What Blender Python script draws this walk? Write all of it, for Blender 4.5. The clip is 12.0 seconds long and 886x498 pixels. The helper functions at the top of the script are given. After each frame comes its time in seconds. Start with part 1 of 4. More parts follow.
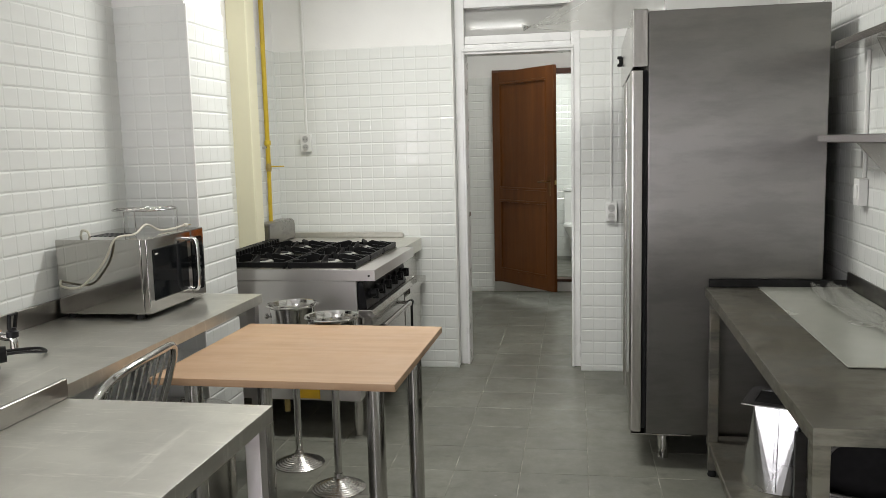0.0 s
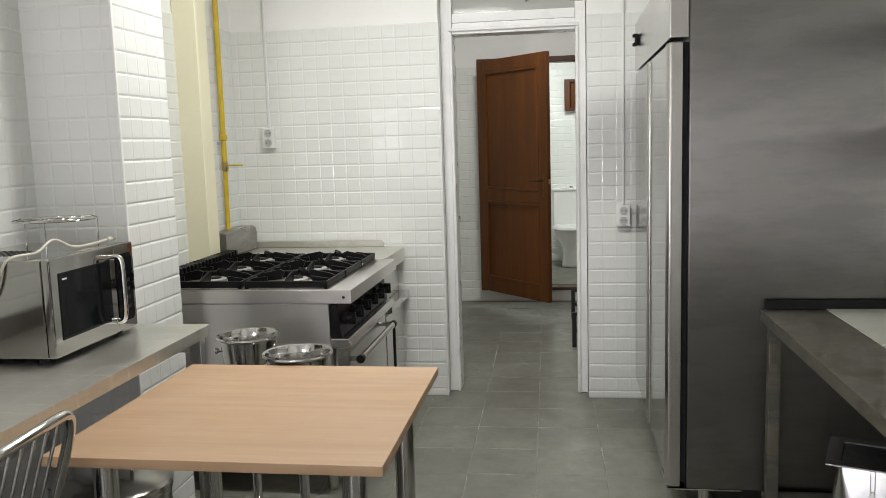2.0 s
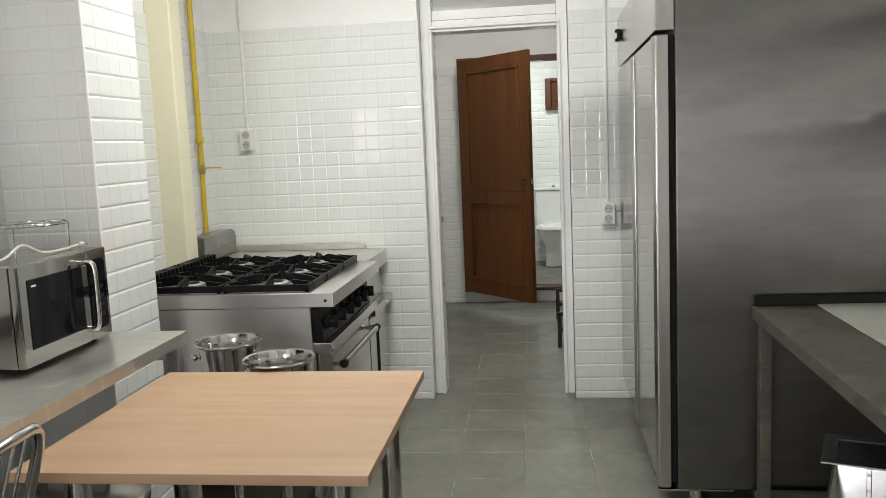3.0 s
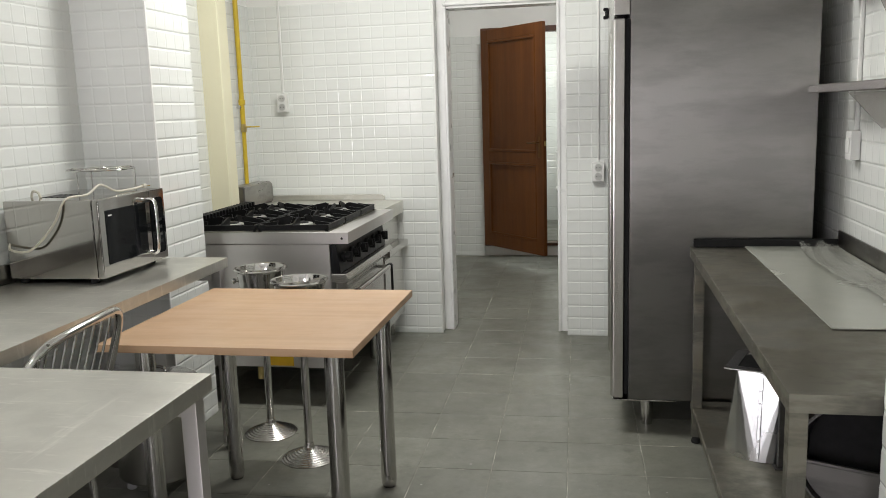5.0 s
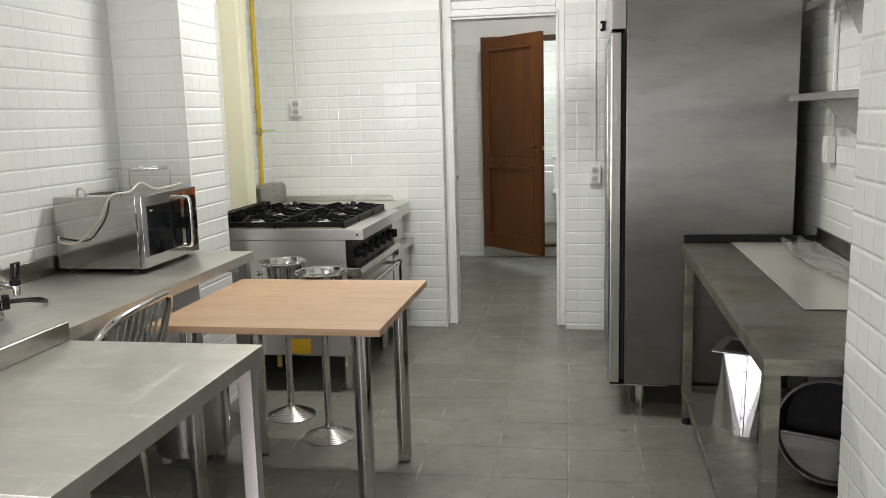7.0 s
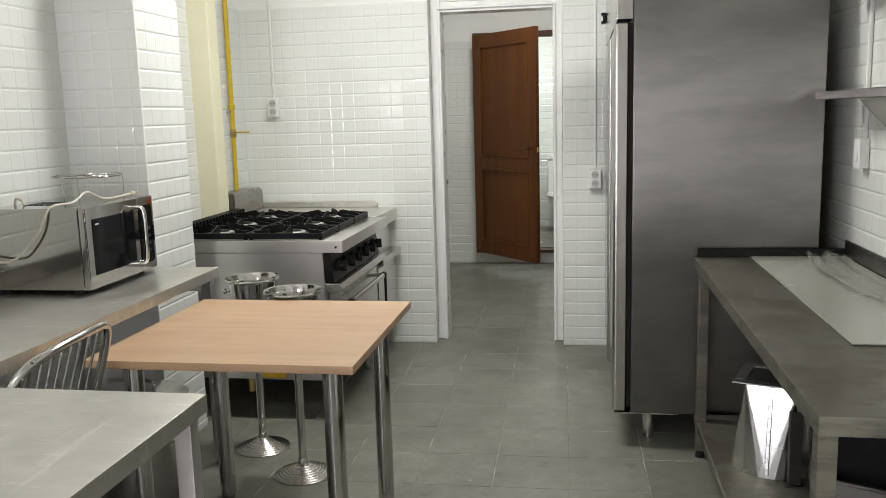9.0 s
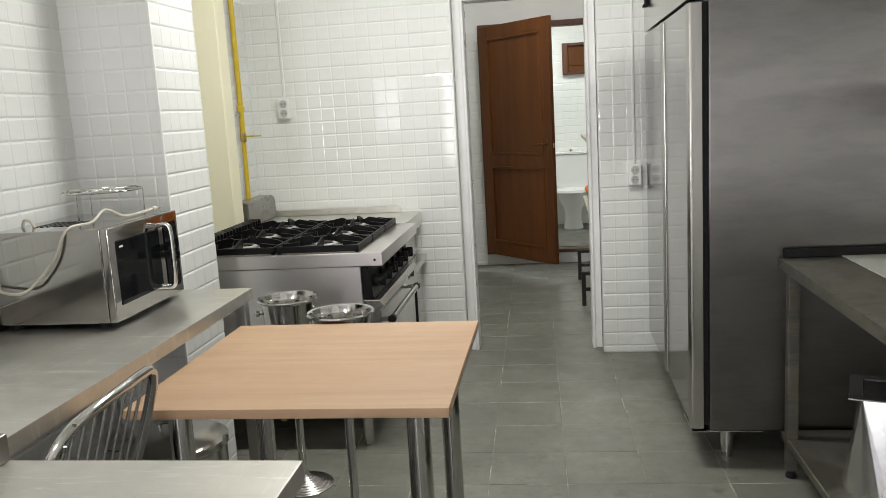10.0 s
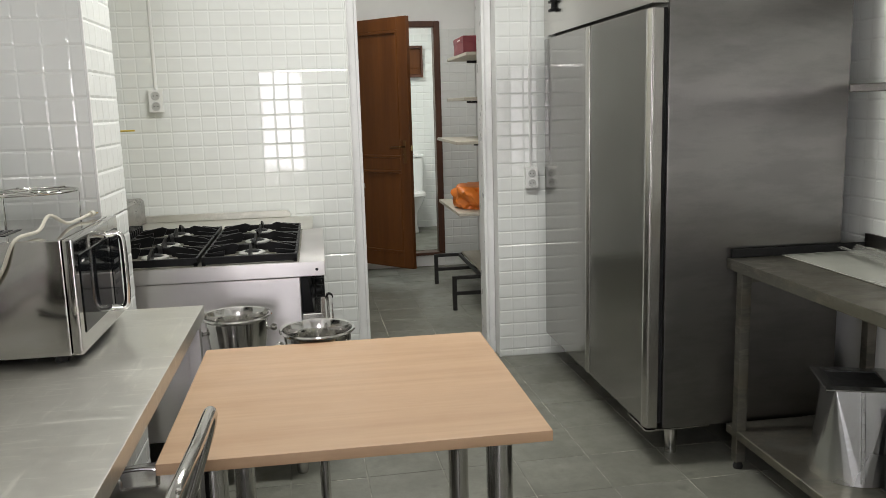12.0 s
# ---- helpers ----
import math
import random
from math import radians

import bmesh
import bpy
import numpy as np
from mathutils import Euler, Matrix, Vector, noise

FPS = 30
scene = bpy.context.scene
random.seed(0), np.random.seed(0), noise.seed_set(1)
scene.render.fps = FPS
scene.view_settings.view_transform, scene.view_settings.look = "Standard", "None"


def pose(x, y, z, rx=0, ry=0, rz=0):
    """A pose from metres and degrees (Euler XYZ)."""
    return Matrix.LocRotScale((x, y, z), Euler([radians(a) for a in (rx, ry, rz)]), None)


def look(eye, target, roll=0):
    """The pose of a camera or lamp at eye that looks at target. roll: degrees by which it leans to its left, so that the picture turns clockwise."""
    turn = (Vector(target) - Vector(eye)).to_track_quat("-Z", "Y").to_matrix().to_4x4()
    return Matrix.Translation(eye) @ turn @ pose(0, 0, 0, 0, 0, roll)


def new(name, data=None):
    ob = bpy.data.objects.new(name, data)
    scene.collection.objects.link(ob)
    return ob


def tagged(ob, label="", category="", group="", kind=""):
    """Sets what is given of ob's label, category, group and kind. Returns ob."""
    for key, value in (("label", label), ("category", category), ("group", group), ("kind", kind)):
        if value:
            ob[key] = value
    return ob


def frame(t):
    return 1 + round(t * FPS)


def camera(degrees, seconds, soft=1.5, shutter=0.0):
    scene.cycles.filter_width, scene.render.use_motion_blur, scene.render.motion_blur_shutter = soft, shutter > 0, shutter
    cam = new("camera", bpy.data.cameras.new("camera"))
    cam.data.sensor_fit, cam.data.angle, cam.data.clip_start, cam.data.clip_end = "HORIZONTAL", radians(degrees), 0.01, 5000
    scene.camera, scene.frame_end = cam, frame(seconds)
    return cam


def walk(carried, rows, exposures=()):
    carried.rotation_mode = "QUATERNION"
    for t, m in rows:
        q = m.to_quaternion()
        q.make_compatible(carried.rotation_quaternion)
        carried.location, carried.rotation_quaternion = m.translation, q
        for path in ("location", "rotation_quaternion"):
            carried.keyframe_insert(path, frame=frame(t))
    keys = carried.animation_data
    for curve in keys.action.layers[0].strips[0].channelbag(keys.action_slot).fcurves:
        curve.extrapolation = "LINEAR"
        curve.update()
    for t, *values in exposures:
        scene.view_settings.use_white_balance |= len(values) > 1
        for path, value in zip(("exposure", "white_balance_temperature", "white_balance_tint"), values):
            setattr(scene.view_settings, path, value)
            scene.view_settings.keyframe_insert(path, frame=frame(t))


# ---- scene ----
cam = camera(56.4, 12.0, soft=0.65)
PATH = [
    (0, (0.054, -0.015, 1.49), (-0.304, 1.936, 1.237), -1.4),
    (0.5, (0.051, 0.143, 1.474), (-0.349, 2.089, 1.238), -2.0),
    (1, (0.081, 0.374, 1.482), (-0.334, 2.316, 1.249), -1.9),
    (1.5, (0.015, 0.53, 1.457), (-0.358, 2.477, 1.191), -1.1),
    (2, (-0.143, 0.69, 1.459), (-0.439, 2.652, 1.204), -1.7),
    (2.5, (-0.167, 0.757, 1.46), (-0.424, 2.724, 1.209), -2.4),
    (2.7, (-0.17, 0.772, 1.444), (-0.42, 2.741, 1.198), -2.5),
    (4.3, (0.038, 0.376, 1.44), (-0.294, 2.326, 1.138), -2.1),
    (4.5, (0.074, 0.281, 1.44), (-0.276, 2.227, 1.136), -2.2),
    (5, (0.144, 0.158, 1.438), (-0.217, 2.097, 1.106), -1.8),
    (5.5, (0.193, 0.073, 1.444), (-0.253, 1.991, 1.096), -2.2),
    (6, (0.164, -0.004, 1.45), (-0.288, 1.913, 1.106), -2.2),
    (6.5, (0.121, -0.122, 1.441), (-0.269, 1.813, 1.118), -1.7),
    (6.7, (0.119, -0.146, 1.441), (-0.234, 1.796, 1.121), -1.5),
    (8.5, (0.089, 0.021, 1.433), (-0.241, 1.968, 1.113), -1.6),
    (9, (0.076, 0.245, 1.442), (-0.251, 2.192, 1.121), -1.6),
    (9.5, (-0.046, 0.386, 1.424), (-0.374, 2.333, 1.107), -1.8),
    (10, (-0.285, 0.549, 1.446), (-0.556, 2.503, 1.118), -3.3),
    (10.5, (-0.465, 0.723, 1.412), (-0.734, 2.677, 1.079), -3.5),
    (11, (-0.647, 0.87, 1.429), (-0.774, 2.832, 1.063), -2.5),
    (11.5, (-0.877, 0.845, 1.444), (-0.725, 2.813, 1.119), -1.9),
    (12, (-1.018, 0.761, 1.449), (-0.729, 2.71, 1.108), -1.6),
]
walk(cam, [(t, look(eye, target, roll)) for t, eye, target, roll in PATH], [(0, 0.15), (0.5, 0.05), (1, 0.04), (1.5, 0.1), (2, 0.18), (4.5, 0.21), (5, 0.27), (9.5, 0.27), (10.5, 0.22), (11.5, 0.14), (12, 0.14)])

# ---- light ----
world = bpy.data.worlds.new("world")
scene.world = world
world.use_nodes = True
world.node_tree.nodes["Background"].inputs[0].default_value = (0.55, 0.6, 0.65, 1)
world.node_tree.nodes["Background"].inputs[1].default_value = 0.05
scene.view_settings.exposure = 0.2


def area_lamp(name, size_x, size_y, watts, m, color=(1, 1, 1)):
    data = bpy.data.lights.new(name, "AREA")
    data.shape, data.size, data.size_y, data.energy, data.color = "RECTANGLE", size_x, size_y, watts, color
    ob = new(name, data)
    ob.matrix_world = m
    return ob


LAMP_KITCHEN = (-0.65, 3.82, 2.84)
LAMP_NEAR = (-1.05, 1.0, 2.84)
LAMP_CORRIDOR = (-0.5, 6.7, 2.84)
LAMP_TOILET = (-0.35, 8.95, 2.44)
COOL = (1.0, 0.99, 0.945)
area_lamp("kitchen_lamp", 1.2, 0.16, 38, pose(*LAMP_KITCHEN), COOL)
area_lamp("near_lamp", 0.66, 0.2, 9.5, pose(*LAMP_NEAR), COOL)
area_lamp("corridor_lamp", 0.3, 0.3, 16, pose(*LAMP_CORRIDOR), COOL)
area_lamp("toilet_lamp", 0.3, 0.3, 14, pose(*LAMP_TOILET), (0.96, 1.0, 0.95))
area_lamp("window_light", 0.54, 1.47, 28, pose(-1.46, -1.6, 1.195, 90, 0, 0), (1.0, 0.92, 0.98))

# ---- materials ----


def mat(name, color, rough=0.5, metal=0.0, spec=0.5):
    m = bpy.data.materials.new(name)
    m.use_nodes = True
    b = m.node_tree.nodes["Principled BSDF"]
    b.inputs["Base Color"].default_value = (*color, 1)
    b.inputs["Roughness"].default_value = rough
    b.inputs["Metallic"].default_value = metal
    b.inputs["Specular IOR Level"].default_value = spec
    return m


def nodes_of(m):
    return m.node_tree.nodes, m.node_tree.links, m.node_tree.nodes["Principled BSDF"]


def coords(m, scale=(1, 1, 1), world_space=False, turn=0):
    n, l, b = nodes_of(m)
    if world_space:
        src = n.new("ShaderNodeNewGeometry").outputs["Position"]
    else:
        src = n.new("ShaderNodeTexCoord").outputs["Object"]
    mp = n.new("ShaderNodeMapping")
    mp.inputs["Scale"].default_value = scale
    mp.inputs["Rotation"].default_value = (0, 0, radians(turn))
    l.new(src, mp.inputs["Vector"])
    return mp.outputs["Vector"]


def noise_tex(m, vec, scale, detail=4.0, rough=0.55):
    n, l, b = nodes_of(m)
    t = n.new("ShaderNodeTexNoise")
    t.inputs["Scale"].default_value, t.inputs["Detail"].default_value, t.inputs["Roughness"].default_value = scale, detail, rough
    l.new(vec, t.inputs["Vector"])
    return t.outputs["Fac"]


def ramp(m, fac, stops):
    n, l, b = nodes_of(m)
    r = n.new("ShaderNodeValToRGB")
    el = r.color_ramp.elements
    while len(el) < len(stops):
        el.new(0.5)
    for e, (p, c) in zip(el, stops):
        e.position = p
        e.color = (*c, 1) if isinstance(c, tuple) else (c, c, c, 1)
    l.new(fac, r.inputs["Fac"])
    return r.outputs["Color"]


def mix(m, fac, a, b_, mode="MIX"):
    n, l, b = nodes_of(m)
    x = n.new("ShaderNodeMix")
    x.data_type, x.blend_type = "RGBA", mode
    for sock, v in ((x.inputs["Factor"], fac), (x.inputs["A"], a), (x.inputs["B"], b_)):
        if isinstance(v, (int, float)):
            sock.default_value = v
        elif isinstance(v, tuple):
            sock.default_value = (*v, 1)
        else:
            l.new(v, sock)
    return x.outputs["Result"]


def bump(m, height, strength=0.2, dist=0.002):
    n, l, b = nodes_of(m)
    k = n.new("ShaderNodeBump")
    k.inputs["Strength"].default_value, k.inputs["Distance"].default_value = strength, dist
    l.new(height, k.inputs["Height"])
    l.new(k.outputs["Normal"], b.inputs["Normal"])


def link_to(m, out, name):
    n, l, b = nodes_of(m)
    l.new(out, b.inputs[name])


def m_tile():
    m = mat("white_glazed_tile", (0.8, 0.81, 0.79), 0.07)
    n, l, b = nodes_of(m)
    info = n.new("ShaderNodeObjectInfo").outputs["Random"]
    v = coords(m, world_space=True)
    tone = ramp(m, info, [(0, (0.725, 0.74, 0.715)), (1, (0.74, 0.755, 0.73))])
    link_to(m, mix(m, ramp(m, noise_tex(m, v, 2.3), [(0.55, 0.0), (0.8, 0.35)]), tone, (0.66, 0.665, 0.64)), "Base Color")
    link_to(m, ramp(m, noise_tex(m, v, 5.0, 5), [(0.3, 0.035), (0.75, 0.09)]), "Roughness")
    bump(m, noise_tex(m, v, 14.0, 2), 0.03, 0.003)
    return m


def m_plaster(name, color, rough=0.85):
    m = mat(name, color, rough)
    v = coords(m, world_space=True)
    dark = tuple(c * 0.9 for c in color)
    link_to(m, mix(m, ramp(m, noise_tex(m, v, 1.7, 6), [(0.4, 0.0), (0.75, 0.7)]), color, dark), "Base Color")
    bump(m, noise_tex(m, v, 60.0, 6), 0.25, 0.002)
    return m


def m_steel(name, base=0.55, rough=0.3, grain=(40, 40, 1.5), smear=0.06, warm=(1.0, 0.975, 0.93), scuffs=0.0, brushed=0.0, stain=0.0, turn=0.0):
    """Brushed stainless steel: a fine grain along one axis, wiped smears, and scuffs where asked."""
    col = tuple(base * w for w in warm)
    m = mat(name, col, rough, 1.0)
    v, streak = coords(m), coords(m, grain)
    s = noise_tex(m, streak, 4.0, 5, 0.6)
    w = noise_tex(m, v, 2.6, 2.5, 0.5)
    fine = noise_tex(m, v, 60.0, 3, 0.7)
    c = mix(m, ramp(m, w, [(0.25, 0.0), (0.8, 0.8)]), col, tuple(x * 0.78 for x in col))
    c = mix(m, ramp(m, s, [(0.35, 0.0), (0.7, 0.2)]), c, tuple(x * 0.9 for x in col))
    c = mix(m, ramp(m, fine, [(0.5, 0.0), (0.85, 0.25)]), c, tuple(x * 0.8 for x in col))
    r = ramp(m, w, [(0.3, max(rough - smear, 0.05)), (0.75, rough + smear)])
    r = mix(m, 0.15, r, ramp(m, s, [(0.3, max(rough - 0.06, 0.03)), (0.7, rough + 0.08)]))
    if stain:
        q = noise_tex(m, coords(m, (0.5, 0.9, 2.0)), 2.2, 1.0, 0.4)
        c = mix(m, ramp(m, q, [(0.3, 0.0), (0.72, stain)]), c, (col[0] * 0.62, col[1] * 0.58, col[2] * 0.5))
        wipe = noise_tex(m, coords(m, (1.2, 1.6, 4.5)), 2.4, 5, 0.62)
        c = mix(m, ramp(m, wipe, [(0.44, 0.0), (0.62, stain * 1.7)]), c, tuple(x * 0.5 for x in col))
        r = mix(m, ramp(m, wipe, [(0.44, 0.0), (0.62, stain * 1.5)]), r, (rough + 0.2,) * 3)
    if scuffs:
        a = noise_tex(m, coords(m, (3, 22, 3), turn=35), 2.2, 7, 0.7)
        d = noise_tex(m, coords(m, (14, 2.0, 3), turn=-28), 1.5, 7, 0.75)
        k = mix(m, 1.0, ramp(m, a, [(0.56, 0.0), (0.66, scuffs)]), ramp(m, d, [(0.57, 0.0), (0.7, scuffs)]), "ADD")
        r = mix(m, k, r, (0.62, 0.62, 0.62))
        c = mix(m, k, c, tuple(min(x * 1.2, 0.9) for x in col))
    if brushed:
        n, l, b = nodes_of(m)
        tangent = n.new("ShaderNodeTangent")
        tangent.direction_type, tangent.axis = "RADIAL", "Z"
        b.inputs["Anisotropic"].default_value = brushed
        b.inputs["Anisotropic Rotation"].default_value = turn
        l.new(tangent.outputs["Tangent"], b.inputs["Tangent"])
    link_to(m, c, "Base Color")
    link_to(m, r, "Roughness")
    return m


def m_floor_tile():
    m = mat("grey_floor_tile", (0.17, 0.17, 0.16), 0.5)
    n, l, b = nodes_of(m)
    info = n.new("ShaderNodeObjectInfo").outputs["Random"]
    v = coords(m, world_space=True)
    tone = ramp(m, info, [(0, (0.185, 0.187, 0.155)), (1, (0.225, 0.227, 0.19))])
    c = mix(m, ramp(m, noise_tex(m, v, 4.0, 8, 0.65), [(0.35, 0.0), (0.7, 0.6)]), tone, (0.128, 0.128, 0.112))
    c = mix(m, ramp(m, noise_tex(m, v, 75.0, 2), [(0.68, 0.0), (0.75, 0.5)]), c, (0.34, 0.34, 0.32))
    c = mix(m, ramp(m, noise_tex(m, v, 9.0, 3), [(0.6, 0.0), (0.74, 0.6)]), c, (0.085, 0.08, 0.072))
    c = mix(m, ramp(m, noise_tex(m, v, 1.3, 6, 0.7), [(0.42, 0.0), (0.62, 0.65)]), c, (0.115, 0.114, 0.094))
    c = mix(m, ramp(m, noise_tex(m, v, 17.0, 9, 0.75), [(0.42, 0.0), (0.66, 0.5)]), c, (0.11, 0.108, 0.088))
    c = mix(m, ramp(m, noise_tex(m, v, 30.0, 3, 0.5), [(0.73, 0.0), (0.76, 0.8)]), c, (0.42, 0.41, 0.38))
    link_to(m, c, "Base Color")
    link_to(m, ramp(m, noise_tex(m, v, 6.0, 6), [(0.3, 0.33), (0.7, 0.55)]), "Roughness")
    bump(m, noise_tex(m, v, 45.0, 6, 0.7), 0.25, 0.0015)
    return m


def m_joint():
    m = mat("grey_floor_joint", (0.24, 0.235, 0.21), 0.85)
    v = coords(m, world_space=True)
    link_to(m, ramp(m, noise_tex(m, v, 5.5, 5, 0.65), [(0.38, (0.17, 0.17, 0.145)), (0.54, (0.25, 0.245, 0.21)), (0.68, (0.60, 0.58, 0.50))]), "Base Color")
    return m


def m_wood(name, light, dark, stretch, scale, rough, gloss_var=0.08):
    m = mat(name, light, rough)
    v = coords(m, stretch)
    g = noise_tex(m, v, scale, 8, 0.6)
    f = noise_tex(m, v, scale * 5, 4, 0.6)
    c = mix(m, ramp(m, g, [(0.32, 0.0), (0.68, 1.0)]), light, dark)
    c = mix(m, ramp(m, f, [(0.45, 0.0), (0.75, 0.2)]), c, tuple(x * 0.8 for x in dark))
    link_to(m, c, "Base Color")
    link_to(m, ramp(m, noise_tex(m, coords(m), 7.0), [(0.3, rough - gloss_var), (0.7, rough + gloss_var)]), "Roughness")
    bump(m, f, 0.06, 0.0008)
    return m


def m_varied(name, color, rough, metal=0.0, scale=9.0, amount=0.25, relief=0.1):
    m = mat(name, color, rough, metal)
    v = coords(m)
    w = noise_tex(m, v, scale, 6)
    link_to(m, mix(m, ramp(m, w, [(0.35, 0.0), (0.75, 1.0)]), color, tuple(c * (1 - amount) for c in color)), "Base Color")
    link_to(m, ramp(m, noise_tex(m, v, scale * 1.7), [(0.3, max(rough - 0.06, 0.02)), (0.7, min(rough + 0.08, 1))]), "Roughness")
    bump(m, noise_tex(m, v, scale * 8, 4), relief, 0.001)
    return m


def m_clear(name, color=(0.95, 0.95, 0.95), rough=0.1, alpha=0.3):
    m = mat(name, color, rough)
    n, l, b = nodes_of(m)
    b.inputs["Alpha"].default_value = alpha
    return m


def m_glow(name, color, strength):
    m = mat(name, (0.9, 0.9, 0.9), 0.4)
    n, l, b = nodes_of(m)
    b.inputs["Emission Color"].default_value = (*color, 1)
    b.inputs["Emission Strength"].default_value = strength
    return m


TILE = m_tile()
GROUT = m_plaster("pale_grout", (0.76, 0.76, 0.74))
PLASTER = m_plaster("white_wall_paint", (0.83, 0.83, 0.81))
CREAM = m_plaster("cream_wall_paint", (0.80, 0.76, 0.56), 0.6)
WHITE_PAINT = m_varied("white_gloss_paint", (0.80, 0.80, 0.79), 0.3, scale=6, amount=0.08)
FLOOR_TILE = m_floor_tile()
FLOOR_GROUT = m_joint()
STEEL = m_steel("brushed_steel", 0.62, 0.23, (220, 220, 5), 0.04)
STEEL_UPSTAND = m_steel("upstand_steel", 0.40, 0.30, (220, 5, 220), 0.06, stain=0.4)
STEEL_TOP = m_steel("worktop_steel", 0.74, 0.40, (220, 5, 220), 0.11, warm=(1.0, 0.985, 0.92), scuffs=0.4, stain=0.15)
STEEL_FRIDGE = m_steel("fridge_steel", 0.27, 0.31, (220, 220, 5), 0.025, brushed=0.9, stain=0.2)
STEEL_RANGE = m_steel("range_steel", 0.72, 0.37, (5, 220, 220), 0.03, warm=(1.0, 0.965, 0.95), brushed=0.85, turn=0.25)
STEEL_DOOR = m_steel("polished_door_steel", 0.34, 0.13, (220, 220, 5), 0.03)
STEEL_DARK = m_steel("worn_dark_steel", 0.38, 0.40, (220, 5, 220), 0.07, warm=(1.0, 0.965, 0.83), scuffs=0.08, stain=0.75)
STEEL_URN = m_steel("urn_steel", 0.46, 0.17, (5, 5, 220), 0.04, stain=0.3)
STEEL_MICRO = m_steel("microwave_steel", 0.46, 0.06, (5, 220, 220), 0.03)
CHROME = m_varied("polished_chrome", (0.62, 0.61, 0.59), 0.11, 1.0, 12, 0.12, 0.0)
# Galvanised sheet with the shade under the prep table put into its colour.
SHADED_ZINC = m_steel("shaded_zinc_sheet", 0.13, 0.5, (3, 3, 3), 0.08, stain=0.3)
GALVANISED = m_steel("galvanised_sheet", 0.66, 0.25, (3, 3, 3), 0.09, warm=(0.985, 1.0, 1.0))
bump(GALVANISED, noise_tex(GALVANISED, coords(GALVANISED), 22.0, 4), 0.18, 0.003)
IRON = m_varied("black_cast_iron", (0.007, 0.007, 0.0075), 0.38, 0.0, 30, 0.4, 0.3)
BLACK = m_varied("black_plastic", (0.015, 0.015, 0.016), 0.35, 0.0, 15, 0.3)
RUBBER = m_varied("black_rubber", (0.02, 0.02, 0.02), 0.7, 0.0, 20, 0.3)
for dull in (IRON, BLACK, RUBBER):
    dull.node_tree.nodes["Principled BSDF"].inputs["Specular IOR Level"].default_value = 0.2
DARK_GLASS = mat("dark_oven_glass", (0.006, 0.007, 0.008), 0.05, 0.0, 0.12)
BEECH = m_wood("beech_laminate", (0.54, 0.365, 0.23), (0.44, 0.28, 0.165), (0.5, 7, 7), 1.7, 0.40)
DOOR_WOOD = m_wood("red_brown_door_wood", (0.130, 0.044, 0.0085), (0.080, 0.026, 0.005), (7, 7, 0.5), 1.4, 0.45)
DOOR_WOOD.node_tree.nodes["Principled BSDF"].inputs["Specular IOR Level"].default_value = 0.25
DOOR_FRAME = m_wood("dark_brown_frame_wood", (0.105, 0.036, 0.014), (0.055, 0.018, 0.008), (9, 9, 0.8), 1.8, 0.38)
YELLOW = m_varied("yellow_pipe_paint", (0.62, 0.44, 0.03), 0.4, 0.0, 14, 0.2)
WHITE_PLASTIC = m_varied("white_plastic", (0.78, 0.78, 0.76), 0.32, 0.0, 10, 0.07, 0.03)
CORD_WHITE = m_varied("cream_cable", (0.60, 0.57, 0.48), 0.45, 0.0, 20, 0.15)
PORCELAIN = mat("white_porcelain", (0.82, 0.83, 0.81), 0.08)
ORANGE = m_varied("orange_plastic_bag", (0.80, 0.22, 0.03), 0.35, 0.0, 12, 0.3, 0.3)
RED_CARD = m_varied("dark_red_cardboard", (0.19, 0.025, 0.035), 0.5, 0.0, 9, 0.2)
BOARD = m_wood("pale_shelf_board", (0.50, 0.46, 0.38), (0.40, 0.36, 0.29), (9, 0.8, 9), 2, 0.5)
ANGLE_IRON = m_varied("black_painted_iron", (0.022, 0.02, 0.019), 0.5, 0.2, 14, 0.35)
SHEET = m_varied("milky_plastic_sheet", (0.36, 0.365, 0.32), 0.22, 0.0, 3, 0.12, 0.02)
SAG_FILM = m_clear("clear_sagging_film", (0.26, 0.26, 0.24), 0.2, 0.62)
FILM = m_clear("clear_crumpled_film", (0.46, 0.46, 0.42), 0.12, 0.32)
ALUMINIUM = m_varied("dull_aluminium", (0.60, 0.60, 0.58), 0.45, 0.9, 20, 0.2)
BRASS = m_varied("brass", (0.52, 0.40, 0.17), 0.3, 1.0, 15, 0.25)
BRONZE = m_varied("dark_bronze", (0.16, 0.09, 0.04), 0.4, 1.0, 15, 0.25)
BLUE = m_varied("blue_label", (0.02, 0.05, 0.32), 0.4)
RED = m_varied("red_label", (0.5, 0.02, 0.03), 0.4)
YELLOW_LABEL = m_varied("yellow_warning_label", (0.75, 0.45, 0.02), 0.5)
PALE_GREY = m_varied("pale_grey_plastic", (0.55, 0.55, 0.53), 0.4)
GREY_PLASTIC = m_varied("grey_plastic", (0.30, 0.30, 0.30), 0.4)
DIFFUSER = m_glow("lamp_diffuser", (0.97, 1.0, 0.98), 6.0)
GLASS_GREY = mat("grey_transom_glass", (0.42, 0.42, 0.40), 0.05, 0.0, 0.5)

# ---- mesh helpers ----


